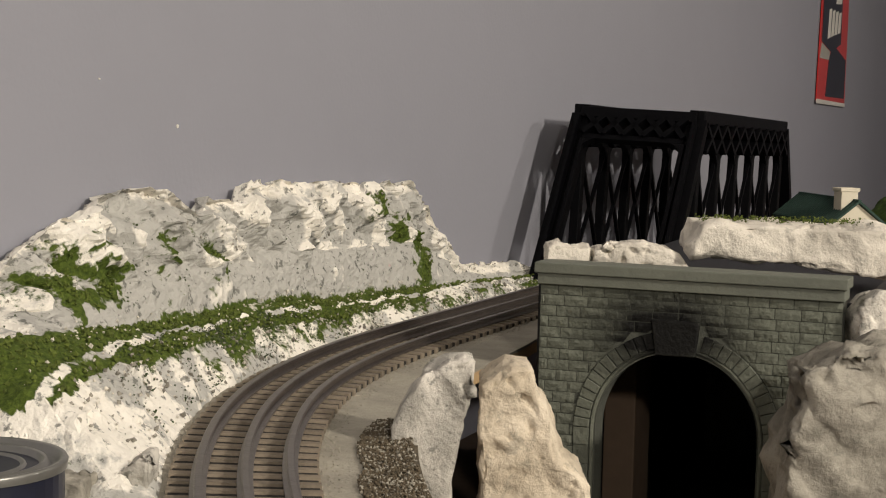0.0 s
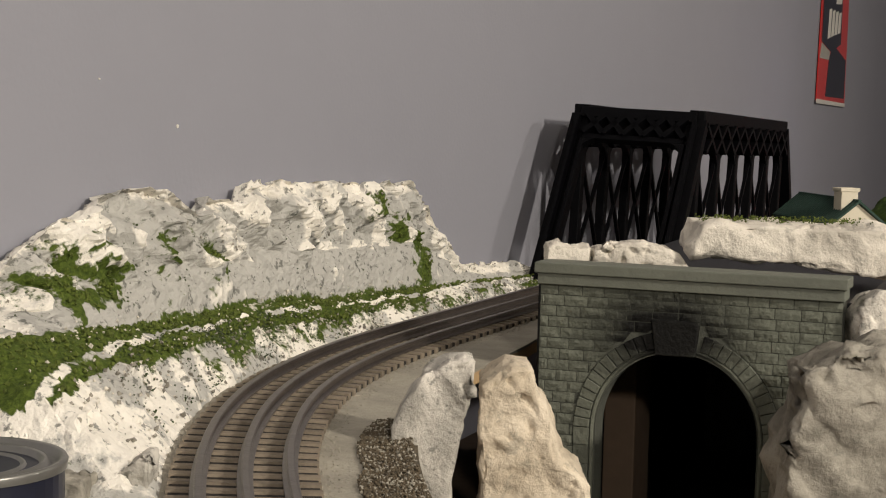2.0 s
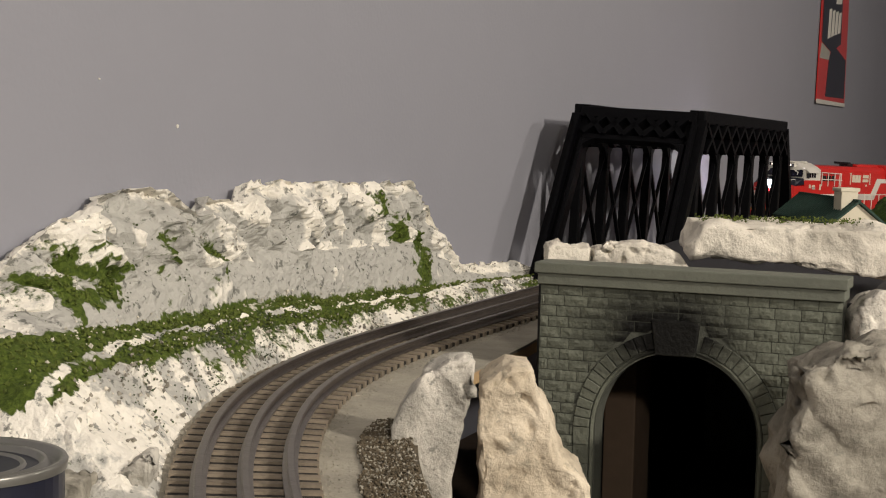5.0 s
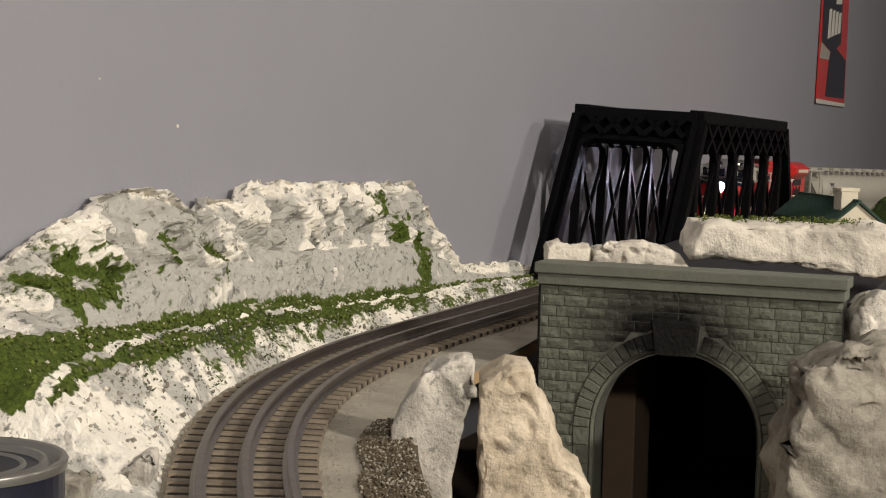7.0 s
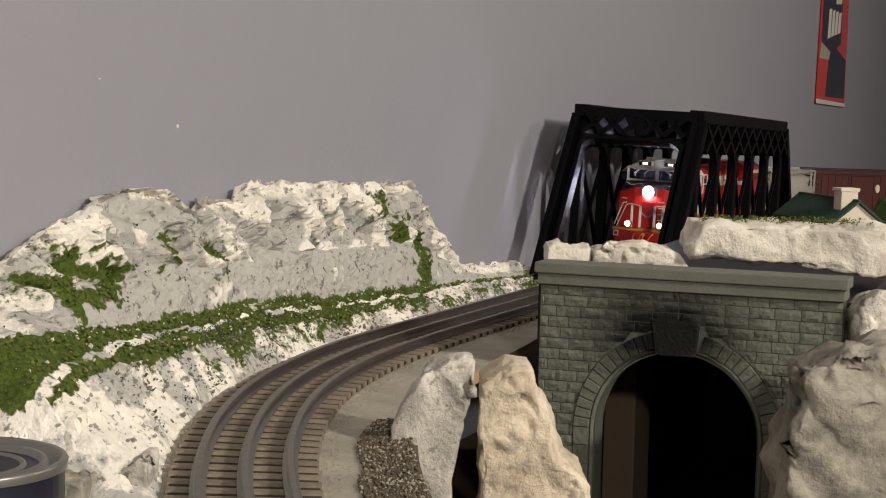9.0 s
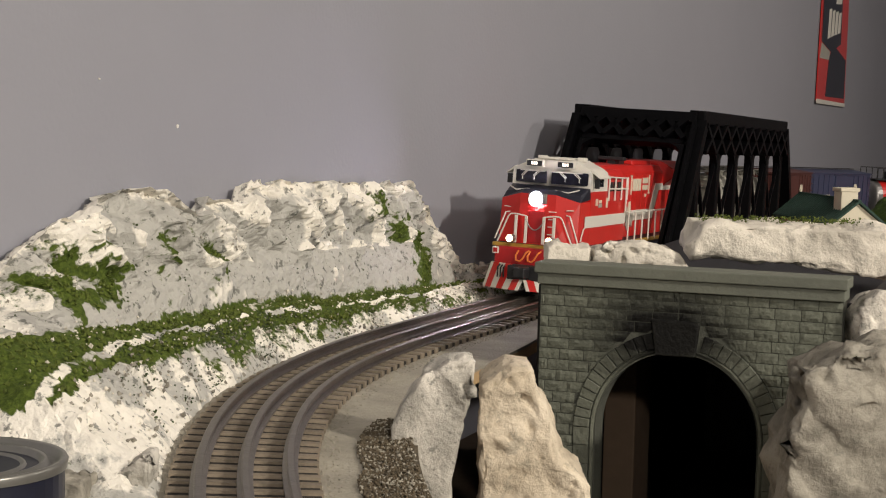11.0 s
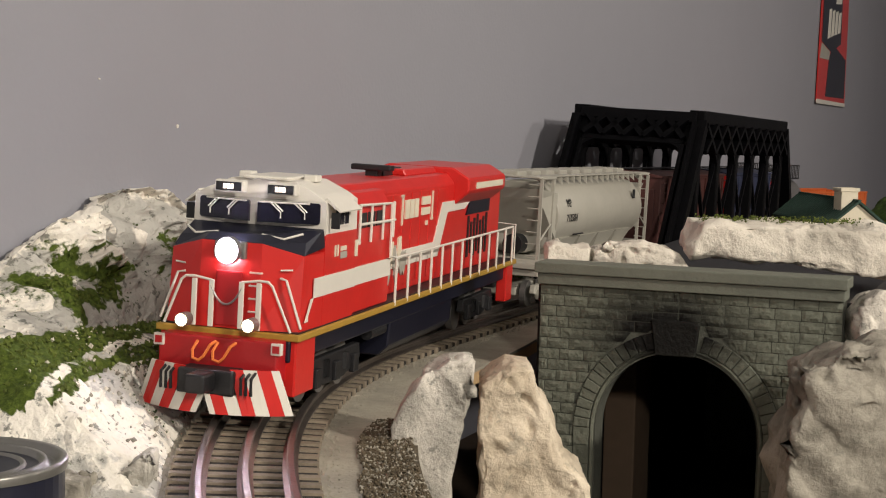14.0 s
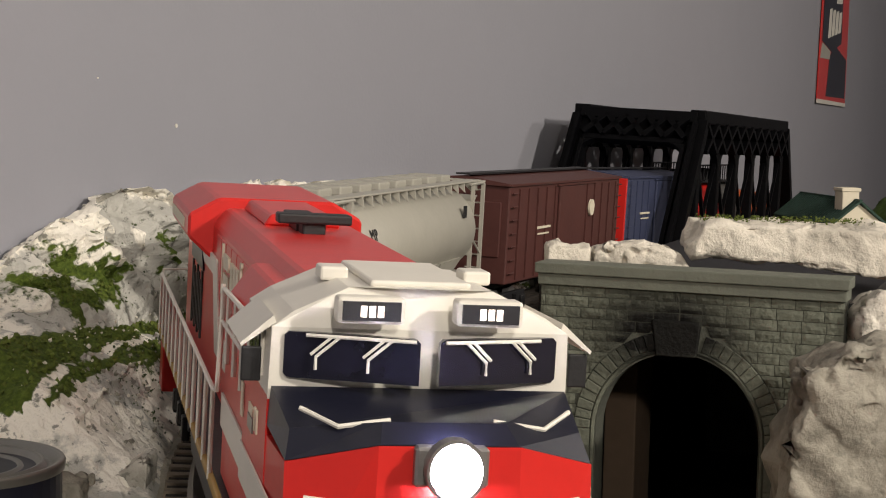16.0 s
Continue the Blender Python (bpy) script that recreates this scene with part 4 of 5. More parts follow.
def poster():
    m = ROOM
    b = empty("wall_poster", "red and dark wall poster with a white lower edge", "poster", ROOM)
    u0, u1, z0, z1 = 1.553, 1.925, 0.314, 0.78
    n0 = WALL_N + 0.002
    w, h = u1 - u0, 0.19
    z = z0
    part("sheet", prism([(u0, z + 0.004), (u1, z), (u1 + 0.006, z1), (u0 + 0.060, z1)], n0, n0 + 0.0015, "y"), M_RED, b)
    part("dark_panel", prism([(u0 + 0.28 * w, z + 0.012), (u1 - 0.04 * w, z + 0.010), (u1 - 0.03 * w, z + 0.45 * h), (u0 + 0.50 * w, z + 0.58 * h), (u0 + 0.36 * w, z + 0.44 * h)], n0 + 0.0015, n0 + 0.0019, "y"), M_NAVY, b, "dark picture area")
    part("dark_panel", prism([(u0 + 0.09 * w, z + 0.58 * h), (u0 + 0.42 * w, z + 0.50 * h), (u1 - 0.25 * w, z + 0.60 * h), (u1 - 0.22 * w, z1), (u0 + 0.18 * w, z1)], n0 + 0.0020, n0 + 0.0024, "y"), M_NAVY, b, "dark picture area")
    part("white_edge", prism([(u0 - 0.003, z - 0.001), (u1, z - 0.006), (u1, z + 0.001), (u0 - 0.003, z + 0.007)], n0 + 0.0015, n0 + 0.0022, "y"), M_WHITE, b)
    part("pale_patch", prism([(u0 + 0.05 * w, z + 0.42 * h), (u0 + 0.35 * w, z + 0.42 * h), (u0 + 0.38 * w, z + 0.50 * h), (u0 + 0.10 * w, z + 0.57 * h)], n0 + 0.0015, n0 + 0.0021, "y"), M_HGREY, b)
    for k in range(4):
        u = u0 + (0.27 + 0.115 * k) * w
        part("lettering_bar", prism([(u, z + (0.62 + 0.025 * k) * h), (u + 0.085 * w, z + (0.64 + 0.025 * k) * h), (u + 0.105 * w, z + 0.92 * h), (u + 0.03 * w, z + 0.90 * h)], n0 + 0.0024, n0 + 0.0030, "y"), M_WHITE, b)
    part("lettering_bar", prism([(u0 + 0.52 * w, z + 0.98 * h), (u0 + 0.72 * w, z + h), (u0 + 0.74 * w, z + 1.12 * h), (u0 + 0.55 * w, z + 1.1 * h)], n0 + 0.0024, n0 + 0.0030, "y"), M_WHITE, b)


TURF_SPOTS = [(-0.846, 0.221, 0.013), (-0.828, 0.213, 0.015), (-0.868, 0.210, 0.015), (-0.852, 0.206, 0.010), (-0.762, 0.222, 0.012), (-0.700, 0.212, 0.011), (-0.481, 0.232, 0.013), (-0.450, 0.224, 0.015), (-0.425, 0.212, 0.014), (-0.402, 0.200, 0.016), (-0.395, 0.184, 0.018), (-0.40, 0.172, 0.018)]


def wall_chips():
    for u, z, r in ((-0.712, 0.283, 0.0011), (-0.79, 0.307, 0.0005)):
        thing("wall_chip", disc(r, WALL_N - 0.0005, WALL_N + 0.0006, 8, c=(u, z)), M_WHITE, "tiny white chip in the grey wall paint", "paint chip", ROOM)


wall_chips()
track()
truss_bridge()
tunnel_portal()
HILL = rock_backdrop()
turf_clumps(HILL)
bank_crumbs(HILL)
table_rocks()
bank_debris()
rock_turf()
gravel_patch()
house()
paint_can()
poster()
# ---------------------------------------------------------------- train


def bogie(parent, x, n, r, wb, material, label=""):
    """A bogie frame with its wheels, centred at x."""
    span = wb * (n - 1)
    f_ = part("bogie", box(x - span / 2 - r, x + span / 2 + r, -0.012, 0.012, r * 0.8, r * 1.7, 0.001), material, parent)
    for sy in (-1, 1):
        y = sy * 0.0235
        pr = [(x - span / 2 - r * 1.0, r * 1.1), (x - span / 2 - r * 0.8, r * 1.75), (x + span / 2 + r * 0.8, r * 1.75), (x + span / 2 + r * 1.0, r * 1.1), (x + span / 4, r * 0.55), (x - span / 4, r * 0.55)]
        part("side_frame", prism(pr, y - 0.002, y + 0.002, bev=0.0005), material, f_)
        for i in range(n):
            cx = x - span / 2 + i * wb
            part("journal_box", box(cx - 0.0035, cx + 0.0035, y + (0.001 if sy > 0 else -0.004), y + (0.004 if sy > 0 else -0.001), r * 0.6, r * 1.4, 0.0006), material, f_)
            part("wheel", disc(r, sy * 0.0165 - 0.002, sy * 0.0165 + 0.002, 24, c=(cx, r)), M_STEEL, f_)
            part("spring", disc(0.0022, r * 0.9, r * 1.6, 8, "z", c=(cx + wb * 0.5 if i < n - 1 else cx - wb * 0.5, y + sy * 0.002)), material, f_)
    return f_


def grab(pts, parent, material=None, r=0.00055, name="grab_rail", label=""):
    return part(name, tube(pts, r, 6), material or M_WHITE, parent, label)


def locomotive():
    """x forwards from the nose, y to the driver's left, z up from the rail tops."""
    b = empty("diesel_locomotive", "red, white and navy model diesel locomotive with lit headlights", "locomotive")
    # frame, deck and underfloor
    fr = part("frame", box(-0.438, -0.014, -0.0285, 0.0285, 0.024, 0.0335, 0.001), M_NAVY, b, "navy blue underframe")
    deck = part("deck", box(-0.440, -0.0135, -0.0325, 0.0325, 0.0332, 0.0362, 0.0006), M_YELLOW, b, "dull gold walkway edge")
    part("walkway", box(-0.438, -0.016, -0.0312, 0.0312, 0.0360, 0.0367), M_BLACK, b)
    part("fuel_tank", prism([(-0.027, 0.012), (-0.022, 0.007), (0.022, 0.007), (0.027, 0.012), (0.028, 0.026), (-0.028, 0.026)], -0.290, -0.165, "x", bev=0.0008), M_NAVY, b, "navy blue fuel tank")
    for y in (-0.0285, 0.0285):
        part("air_tank", disc(0.0032, -0.160, -0.135, 14, "x", c=(y * 0.86, 0.022)), M_BLACK, b)
    bogie(b, -0.085, 3, 0.0112, 0.0275, M_BLACK)
    bogie(b, -0.365, 3, 0.0112, 0.0275, M_BLACK)
    # nose: red front with a sloping navy top
    zt, zb = 0.0698, 0.0366
    lo = [(-0.0140, -0.0140, zb), (-0.0140, 0.0140, zb), (-0.0195, 0.0300, zb), (-0.0480, 0.0308, zb), (-0.0480, -0.0308, zb), (-0.0195, -0.0300, zb)]
    hi = [(-0.0150, -0.0135, zt + 0.0035), (-0.0150, 0.0135, zt + 0.0035), (-0.0225, 0.0298, zt - 0.0012), (-0.0480, 0.0306, zt - 0.0012), (-0.0480, -0.0306, zt - 0.0012), (-0.0225, -0.0298, zt - 0.0012)]
    part("nose", loft([lo, hi]), M_RED, b)
    top = [(-0.0152, -0.0132, zt + 0.0036), (-0.0152, 0.0132, zt + 0.0036), (-0.0228, 0.0297, zt - 0.0011), (-0.0470, 0.0306, zt + 0.001), (-0.0470, -0.0306, zt + 0.001), (-0.0228, -0.0297, zt - 0.0011)]
    up = [(-0.0215, -0.0120, 0.0765), (-0.0215, 0.0120, 0.0765), (-0.0275, 0.0285, 0.0738), (-0.0450, 0.0302, 0.0788), (-0.0450, -0.0302, 0.0788), (-0.0275, -0.0285, 0.0738)]
    part("nose_top", loft([top, up]), M_NAVY, b, "navy blue sloping nose top")
    # cab
    prof = [(-0.0308, 0.0366), (-0.0308, 0.0760), (-0.0305, 0.0905), (-0.0260, 0.0935), (-0.0150, 0.0985), (0.0, 0.0990), (0.0150, 0.0985), (0.0260, 0.0935), (0.0305, 0.0905), (0.0308, 0.0760), (0.0308, 0.0366)]

    def slant(z, y):
        return -0.0375 - 0.0085 * min(abs(y) / 0.028, 1.0) - max(0.0, z - 0.0905) * 0.9
    front = [(slant(z, y), y, z) for y, z in prof if z > 0.07]
    c = part("cab", loft([front, [(-0.0905, y, z) for y, z in prof if z > 0.07]]), M_WHITE, b, "cream white cab top")
    part("cab_side", loft([[(-0.0465, y, z) for y, z in ((-0.0308, 0.0366), (-0.0308, 0.0765), (0.0308, 0.0765), (0.0308, 0.0366))],
                           [(-0.0905, y, z) for y, z in ((-0.0308, 0.0366), (-0.0308, 0.0765), (0.0308, 0.0765), (0.0308, 0.0366))]]), M_RED, b)
    # windscreens: frames, panes, wipers
    for sy in (-1, 1):
        def fr_pt(y, z, out=0.0):
            return Vector((slant(min(z, 0.0905), y) + out, sy * y, z))
        ring_o = [fr_pt(0.0020, 0.0806, 0.0006), fr_pt(0.0272, 0.0806, 0.0006), fr_pt(0.0280, 0.0814, 0.0006), fr_pt(0.0280, 0.0890, 0.0006), fr_pt(0.0272, 0.0898, 0.0006), fr_pt(0.0028, 0.0898, 0.0006), fr_pt(0.0020, 0.0890, 0.0006)]
        ring_i = [v + Vector((-0.0020, 0, 0)) for v in ring_o]
        part("windscreen", loft([ring_i, ring_o]), M_GLASS, b, "dark tinted windscreen")
        for y0 in (0.0075, 0.0175):
            grab([fr_pt(y0, 0.0894, 0.0016), fr_pt(y0 + 0.0045, 0.0852, 0.0016), fr_pt(y0 + 0.0045, 0.0826, 0.0016)], b, M_WHITE, 0.00035, "wiper_arm")
            grab([fr_pt(y0 + 0.0015, 0.0894, 0.0016), fr_pt(y0 + 0.0055, 0.0856, 0.0016)], b, M_WHITE, 0.00035, "wiper_arm")
        grab([fr_pt(0.003, 0.0894, 0.0016), fr_pt(0.024, 0.0894, 0.0016)], b, M_WHITE, 0.0004, "wiper_rail")
        # number boards over the windscreens
        nb = part("number_board", box(-0.0438, -0.0385, sy * 0.012 - 0.0068, sy * 0.012 + 0.0068, 0.0925, 0.0978, 0.0008), M_WHITE, b)
        part("board_face", box(-0.0386, -0.0378, sy * 0.012 - 0.0058, sy * 0.012 + 0.0058, 0.0932, 0.0970), M_BLACK, nb)
        for k in (-1, 0, 1):
            part("lit_bar", box(-0.0378, -0.0375, sy * 0.012 + k * 0.0017 - 0.0006, sy * 0.012 + k * 0.0017 + 0.0006, 0.0940, 0.0962), M_NUMB, nb, "glowing number bar")
        # roof blocks, side windows, mirrors
        part("roof_block", box(-0.074, -0.066, sy * 0.0155 - 0.003, sy * 0.0155 + 0.003, 0.0978, 0.1008, 0.0006), M_WHITE, b)
        sw = part("side_window", box(-0.077, -0.056, sy * 0.0310 - 0.0004, sy * 0.0310 + 0.0004, 0.0788, 0.0895, 0.0003), M_WHITE, b)
        for x in (-0.0755, -0.0690, -0.0625):
            part("pane", box(x, x + 0.0052, sy * 0.0314 - 0.0003, sy * 0.0314 + 0.0003, 0.0800, 0.0885), M_GLASS, sw)
        part("side_visor", prism([(sy * 0.0300, 0.0925), (sy * 0.0365, 0.0868), (sy * 0.0362, 0.0862), (sy * 0.0295, 0.0910)], -0.0790, -0.0480, "x"), M_WHITE, b)
        part("mirror", box(-0.0500, -0.0490, sy * 0.034 - 0.002, sy * 0.034 + 0.002, 0.079, 0.086, 0.0003), M_BLACK, b)
    # roof ribs between the blocks
    part("roof_hump", box(-0.0900, -0.0500, -0.0105, 0.0105, 0.0985, 0.1000, 0.0006), M_WHITE, b)
    # hood behind the cab
    hood = [(-0.0215, 0.0366), (-0.0215, 0.0900), (-0.0170, 0.0955), (0.0170, 0.0955), (0.0215, 0.0900), (0.0215, 0.0366)]
    part("hood", prism(hood, -0.4280, -0.0900, "x", bev=0.0008), M_RED, b)
    inv = [(-0.0298, 0.0366), (-0.0298, 0.0840), (-0.0240, 0.0925), (0.0240, 0.0925), (0.0298, 0.0840), (0.0298, 0.0366)]
    part("inverter_cabinet", prism(inv, -0.150, -0.0905, "x", bev=0.0008), M_RED, b)
    wing = [(-0.0215, 0.0770), (-0.0305, 0.0850), (-0.0305, 0.0930), (-0.0200, 0.0990), (0.0200, 0.0990), (0.0305, 0.0930), (0.0305, 0.0850), (0.0215, 0.0770)]
    part("radiator_wing", prism(wing, -0.4000, -0.3050, "x", bev=0.0010), M_RED, b, "flared red radiator housing")
    part("exhaust_hump", prism([(-0.012, 0.0955), (-0.010, 0.0990), (0.010, 0.0990), (0.012, 0.0955)], -0.300, -0.235, "x", bev=0.0006), M_RED, b)
    part("air_horn", box(-0.215, -0.207, -0.0110, 0.0110, 0.0985, 0.1015, 0.0006), M_BLACK, b, "black roof horn")
    part("horn_base", box(-0.225, -0.209, -0.0035, 0.0035, 0.0950, 0.0995, 0.0006), M_BLACK, b)
    for k in range(7):
        for sy in (-1, 1):
            x = -0.392 + k * 0.0078
            part("louvre", box(x, x + 0.0034, sy * 0.0215 - 0.0007, sy * 0.0215 + 0.0007, 0.0440 + 0.002 * (k % 2), 0.0690 - 0.002 * (k % 3)), M_BLACK, b, "black louvre slot")
    part("exhaust_strip", box(-0.252, -0.218, -0.0042, 0.0042, 0.0952, 0.0996, 0.0006), M_BLACK, b, "black exhaust strip on the roof")
    for sy in (-1, 1):
        # roof fans and cabinet doors
        for x in (-0.102, -0.1155, -0.129):
            part("vent_grille", box(x - 0.0055, x + 0.0055, sy * 0.0290 - 0.0006, sy * 0.0290 + 0.0014, 0.0760, 0.0832, 0.0003), M_BLACK, b)
        for x in np.arange(-0.285, -0.155, 0.018):
            part("hood_door", box(x, x + 0.0165, sy * 0.0215 - 0.0004, sy * 0.0215 + 0.0004, 0.0400, 0.0880, 0.0003), M_RED, b)
        # white stripe along the side, kinked up to the radiator
        ya, yb = sy * 0.0309, sy * 0.0313
        part("white_stripe", prism([(-0.0330, 0.0500), (-0.0330, 0.0585), (-0.0905, 0.0585), (-0.0905, 0.0500)], min(ya, yb), max(ya, yb)), M_WHITE, b)
        part("white_stripe", prism([(-0.0230, 0.0405), (-0.0300, 0.0500), (-0.0330, 0.0500), (-0.0270, 0.0428), (-0.0270, 0.0405)], min(ya, yb), max(ya, yb)), M_WHITE, b)
        yc = sy * 0.0299
        part("white_stripe", box(-0.150, -0.0905, min(yc, yc + sy * 0.0005), max(yc, yc + sy * 0.0005), 0.0500, 0.0585), M_WHITE, b)
        yd = sy * 0.0217
        y0, y1 = min(yd, yd + sy * 0.0007), max(yd, yd + sy * 0.0007)
        part("white_stripe", prism([(-0.150, 0.0500), (-0.150, 0.0585), (-0.262, 0.0585), (-0.278, 0.0800), (-0.305, 0.0800), (-0.305, 0.0740), (-0.290, 0.0740), (-0.272, 0.0500)], y0, y1), M_WHITE, b)
        part("white_stripe", prism([(-0.305, 0.0740), (-0.305, 0.0800), (-0.345, 0.0790), (-0.3300, 0.0740)], y0, y1), M_WHITE, b)
        part("navy_flash", prism([(-0.345, 0.0800), (-0.335, 0.0700), (-0.395, 0.0700), (-0.395, 0.0790)], y0, y1), M_NAVY, b)
        # lettering on the hood as plain bars between brackets
        y2, y3 = min(yd, yd + sy * 0.0009), max(yd, yd + sy * 0.0009)
        for x0, x1, z0, z1 in ((-0.2080, -0.2005, 0.0745, 0.0845), (-0.2170, -0.2095, 0.0745, 0.0845), (-0.2260, -0.2185, 0.0745, 0.0845),
                               (-0.2500, -0.2330, 0.0805, 0.0850), (-0.2500, -0.2330, 0.0750, 0.0790), (-0.2465, -0.2450, 0.0690, 0.0715), (-0.2440, -0.2425, 0.0690, 0.0715),
                               (-0.1965, -0.1950, 0.0715, 0.0875), (-0.1975, -0.1930, 0.0862, 0.0875), (-0.2560, -0.2545, 0.0715, 0.0875), (-0.2575, -0.2535, 0.0715, 0.0728)):
            part("lettering_bar", box(x0, x1, y2, y3, z0, z1), M_CREAM, b)
        for k in range(9):
            x = -0.166 - 0.0045 * k
            z = 0.0535 + 0.006 * math.sin(k * 2.3)
            part("emblem_patch", prism([(x, z - 0.006), (x + 0.004, z - 0.002), (x + 0.003, z + 0.006), (x - 0.002, z + 0.007), (x - 0.0035, z)], min(yd, yd + sy * (0.0008 + 0.00004 * k)), max(yd, yd + sy * (0.0008 + 0.00004 * k))), M_HGREY if k % 3 else M_CREAM, b, "pale grey painted emblem")
        ye = sy * 0.0309
        for x, w, z0, z1, mt in ((-0.060, 0.0016, 0.066, 0.071, M_CREAM), (-0.0635, 0.0016, 0.066, 0.071, M_CREAM), (-0.072, 0.009, 0.0645, 0.0675, M_HGREY), (-0.0715, 0.008, 0.0680, 0.0700, M_CREAM), (-0.0905, 0.004, 0.064, 0.0715, M_CREAM)):
            part("lettering_bar", box(x - w / 2, x + w / 2, min(ye, ye + sy * 0.0004), max(ye, ye + sy * 0.0004), z0, z1), mt, b)
        yr = sy * 0.0306
        part("lettering_bar", box(-0.392, -0.322, min(yr, yr + sy * 0.0004), max(yr, yr + sy * 0.0004), 0.0868, 0.0905), M_CREAM, b)
        # handrails along the deck
        yh = sy * 0.0322
        xs = list(np.arange(-0.425, -0.150, 0.0225))
        for x in xs:
            grab([(x, yh, 0.0345), (x, yh, 0.0585)], b, None, 0.0007, "handrail_post")
        grab([(xs[0], yh, 0.0585), (xs[-1], yh, 0.0585), (xs[-1] + 0.012, yh, 0.0600), (xs[-1] + 0.010, yh * 0.97, 0.0860), (-0.0930, yh * 0.97, 0.0872)], b, None, 0.0007, "handrail")
        for x in (-0.149, -0.131, -0.112, -0.094):
            grab([(x, yh * 0.97, 0.0690), (x, yh * 0.97, 0.0868)], b, None, 0.0007, "handrail_post")
        grab([(-0.152, yh * 0.97, 0.0775), (-0.093, yh * 0.97, 0.0782)], b, None, 0.0007, "handrail")
        # steps at the corners
        part("step_well", box(-0.040, -0.0150, min(sy * 0.024, sy * 0.0308), max(sy * 0.024, sy * 0.0308), 0.0095, 0.0335, 0.0008), M_RED, b)
        part("rear_step_well", box(-0.4380, -0.4200, min(sy * 0.024, sy * 0.0308), max(sy * 0.024, sy * 0.0308), 0.0095, 0.0335, 0.0008), M_RED, b)
    # pilot with a striped plough
    part("pilot", box(-0.016, -0.004, -0.0265, 0.0265, 0.0165, 0.0338, 0.0008), M_RED_SHADE, b)
    nseg = 24
    for k in range(nseg):
        a, c = -0.0315 + 0.063 * k / nseg, -0.0315 + 0.063 * (k + 1) / nseg

        def pl(y, z):
            bow = 0.0110 * (1 - (y / 0.0315) ** 2)
            return (-0.0035 + bow + (0.0215 - z) * 0.12, y, z)
        cut = lambda y: 0.0225 if abs(y) > 0.013 else 0.0120
        sh = -0.0032 if (a + c) > 0 else 0.0032
        z1 = min(cut(a), cut(c))
        mt = M_RED if (k % 4) in (1, 2) else M_WHITE
        fpts = [Vector(pl(a - sh, 0.0040)), Vector(pl(c - sh, 0.0040)), Vector(pl(c + sh * (z1 - 0.0120) / 0.0105 + 0, z1)), Vector(pl(a + sh * (z1 - 0.0120) / 0.0105, z1))]
        part("plough_stripe", loft([[p + Vector((-0.0012, 0, 0)) for p in fpts], fpts]), mt, b)
    part("coupler", box(-0.004, 0.020, -0.0045, 0.0045, 0.0135, 0.0215, 0.0012), M_BLACK, b, "black knuckle coupler")
    part("coupler_pocket", box(-0.004, 0.0085, -0.0125, 0.0125, 0.0115, 0.0220, 0.001), M_BLACK, b)
    for sy in (-1, 1):
        for k in range(3):
            y = sy * (0.0155 + k * 0.0022)
            grab([(0.0022, y, 0.0215), (0.0075, y, 0.0195), (0.0070, y, 0.0125)], b, M_BLACK, 0.0007, "air_hose")
        y = sy * 0.0045
        grab([(-0.0030, y - 0.0040, 0.0318), (0.0010, y - 0.0046, 0.0285), (0.0018, y - 0.0040, 0.0252), (0.0018, y - 0.0015, 0.0244), (0.0016, y + 0.0006, 0.0262), (0.0006, y + 0.0030, 0.0310), (-0.0030, y + 0.0040, 0.0322)], b, M_ORANGE, 0.0007, "orange_cable", "orange jumper cable")
        # corner rails of the front platform
        y = sy * 0.0145
        grab([(-0.0130, sy * 0.0285, 0.0370), (-0.0110, sy * 0.0205, 0.0560), (-0.0110, sy * 0.0185, 0.0578), (-0.0110, sy * 0.0145, 0.0580), (-0.0110, sy * 0.0067, 0.0568)], b, None, 0.0006)
        for yy in (0.0067, 0.0145):
            part("platform_post", box(-0.0118, -0.0104, sy * yy - 0.0011, sy * yy + 0.0011, 0.0370, 0.0570, 0.0003), M_WHITE, b)
        grab([(-0.0175, sy * 0.0215, 0.0590), (-0.0165, sy * 0.0245, 0.0585), (-0.0165, sy * 0.0318, 0.0385)], b, None, 0.0006)
        grab([(-0.0170, sy * 0.0215, 0.0625), (-0.0185, sy * 0.0265, 0.0628)], b, None, 0.0004)
        grab([(-0.0235, sy * 0.0100, 0.0765), (-0.0230, sy * 0.0200, 0.0752), (-0.0290, sy * 0.0265, 0.0775)], b, None, 0.0005)
        part("corner_box", box(-0.0055, -0.0030, sy * 0.0262 - 0.0024, sy * 0.0262 + 0.0024, 0.0285, 0.0335, 0.0004), M_WHITE, b)
        part("corner_box_face", box(-0.0031, -0.0026, sy * 0.0262 - 0.0015, sy * 0.0262 + 0.0015, 0.0295, 0.0325), M_RED_SHADE, b)
        # ditch lights
        dl = part("ditch_light", disc(0.0030, -0.0050, 0.0010, 16, "x", c=(sy * 0.0148, 0.0404)), M_STEEL, b)
        lens = bmesh.new()
        bmesh.ops.create_uvsphere(lens, u_segments=14, v_segments=8, radius=0.0026, matrix=Matrix.Translation((0.0010, sy * 0.0148, 0.0404)) @ Matrix.Diagonal((0.15, 1, 1, 1)))
        part("lens", lens, M_LAMP_Y, dl, "glowing warm lens", smooth=True)
    # chain across the front, ladder rungs, headlight
    grab([(-0.0108, 0.0070 * k / 6, 0.0545 - 0.0075 * (1 - (k / 6) ** 2)) for k in range(-6, 7)], b, M_STEEL, 0.0005, "chain")
    for z in (0.0445, 0.0500, 0.0555, 0.0610):
        grab([(-0.0138, 0.0095, z), (-0.0125, 0.0095, z), (-0.0125, 0.0145, z), (-0.0138, 0.0145, z)], b, None, 0.00045, "ladder_rung")
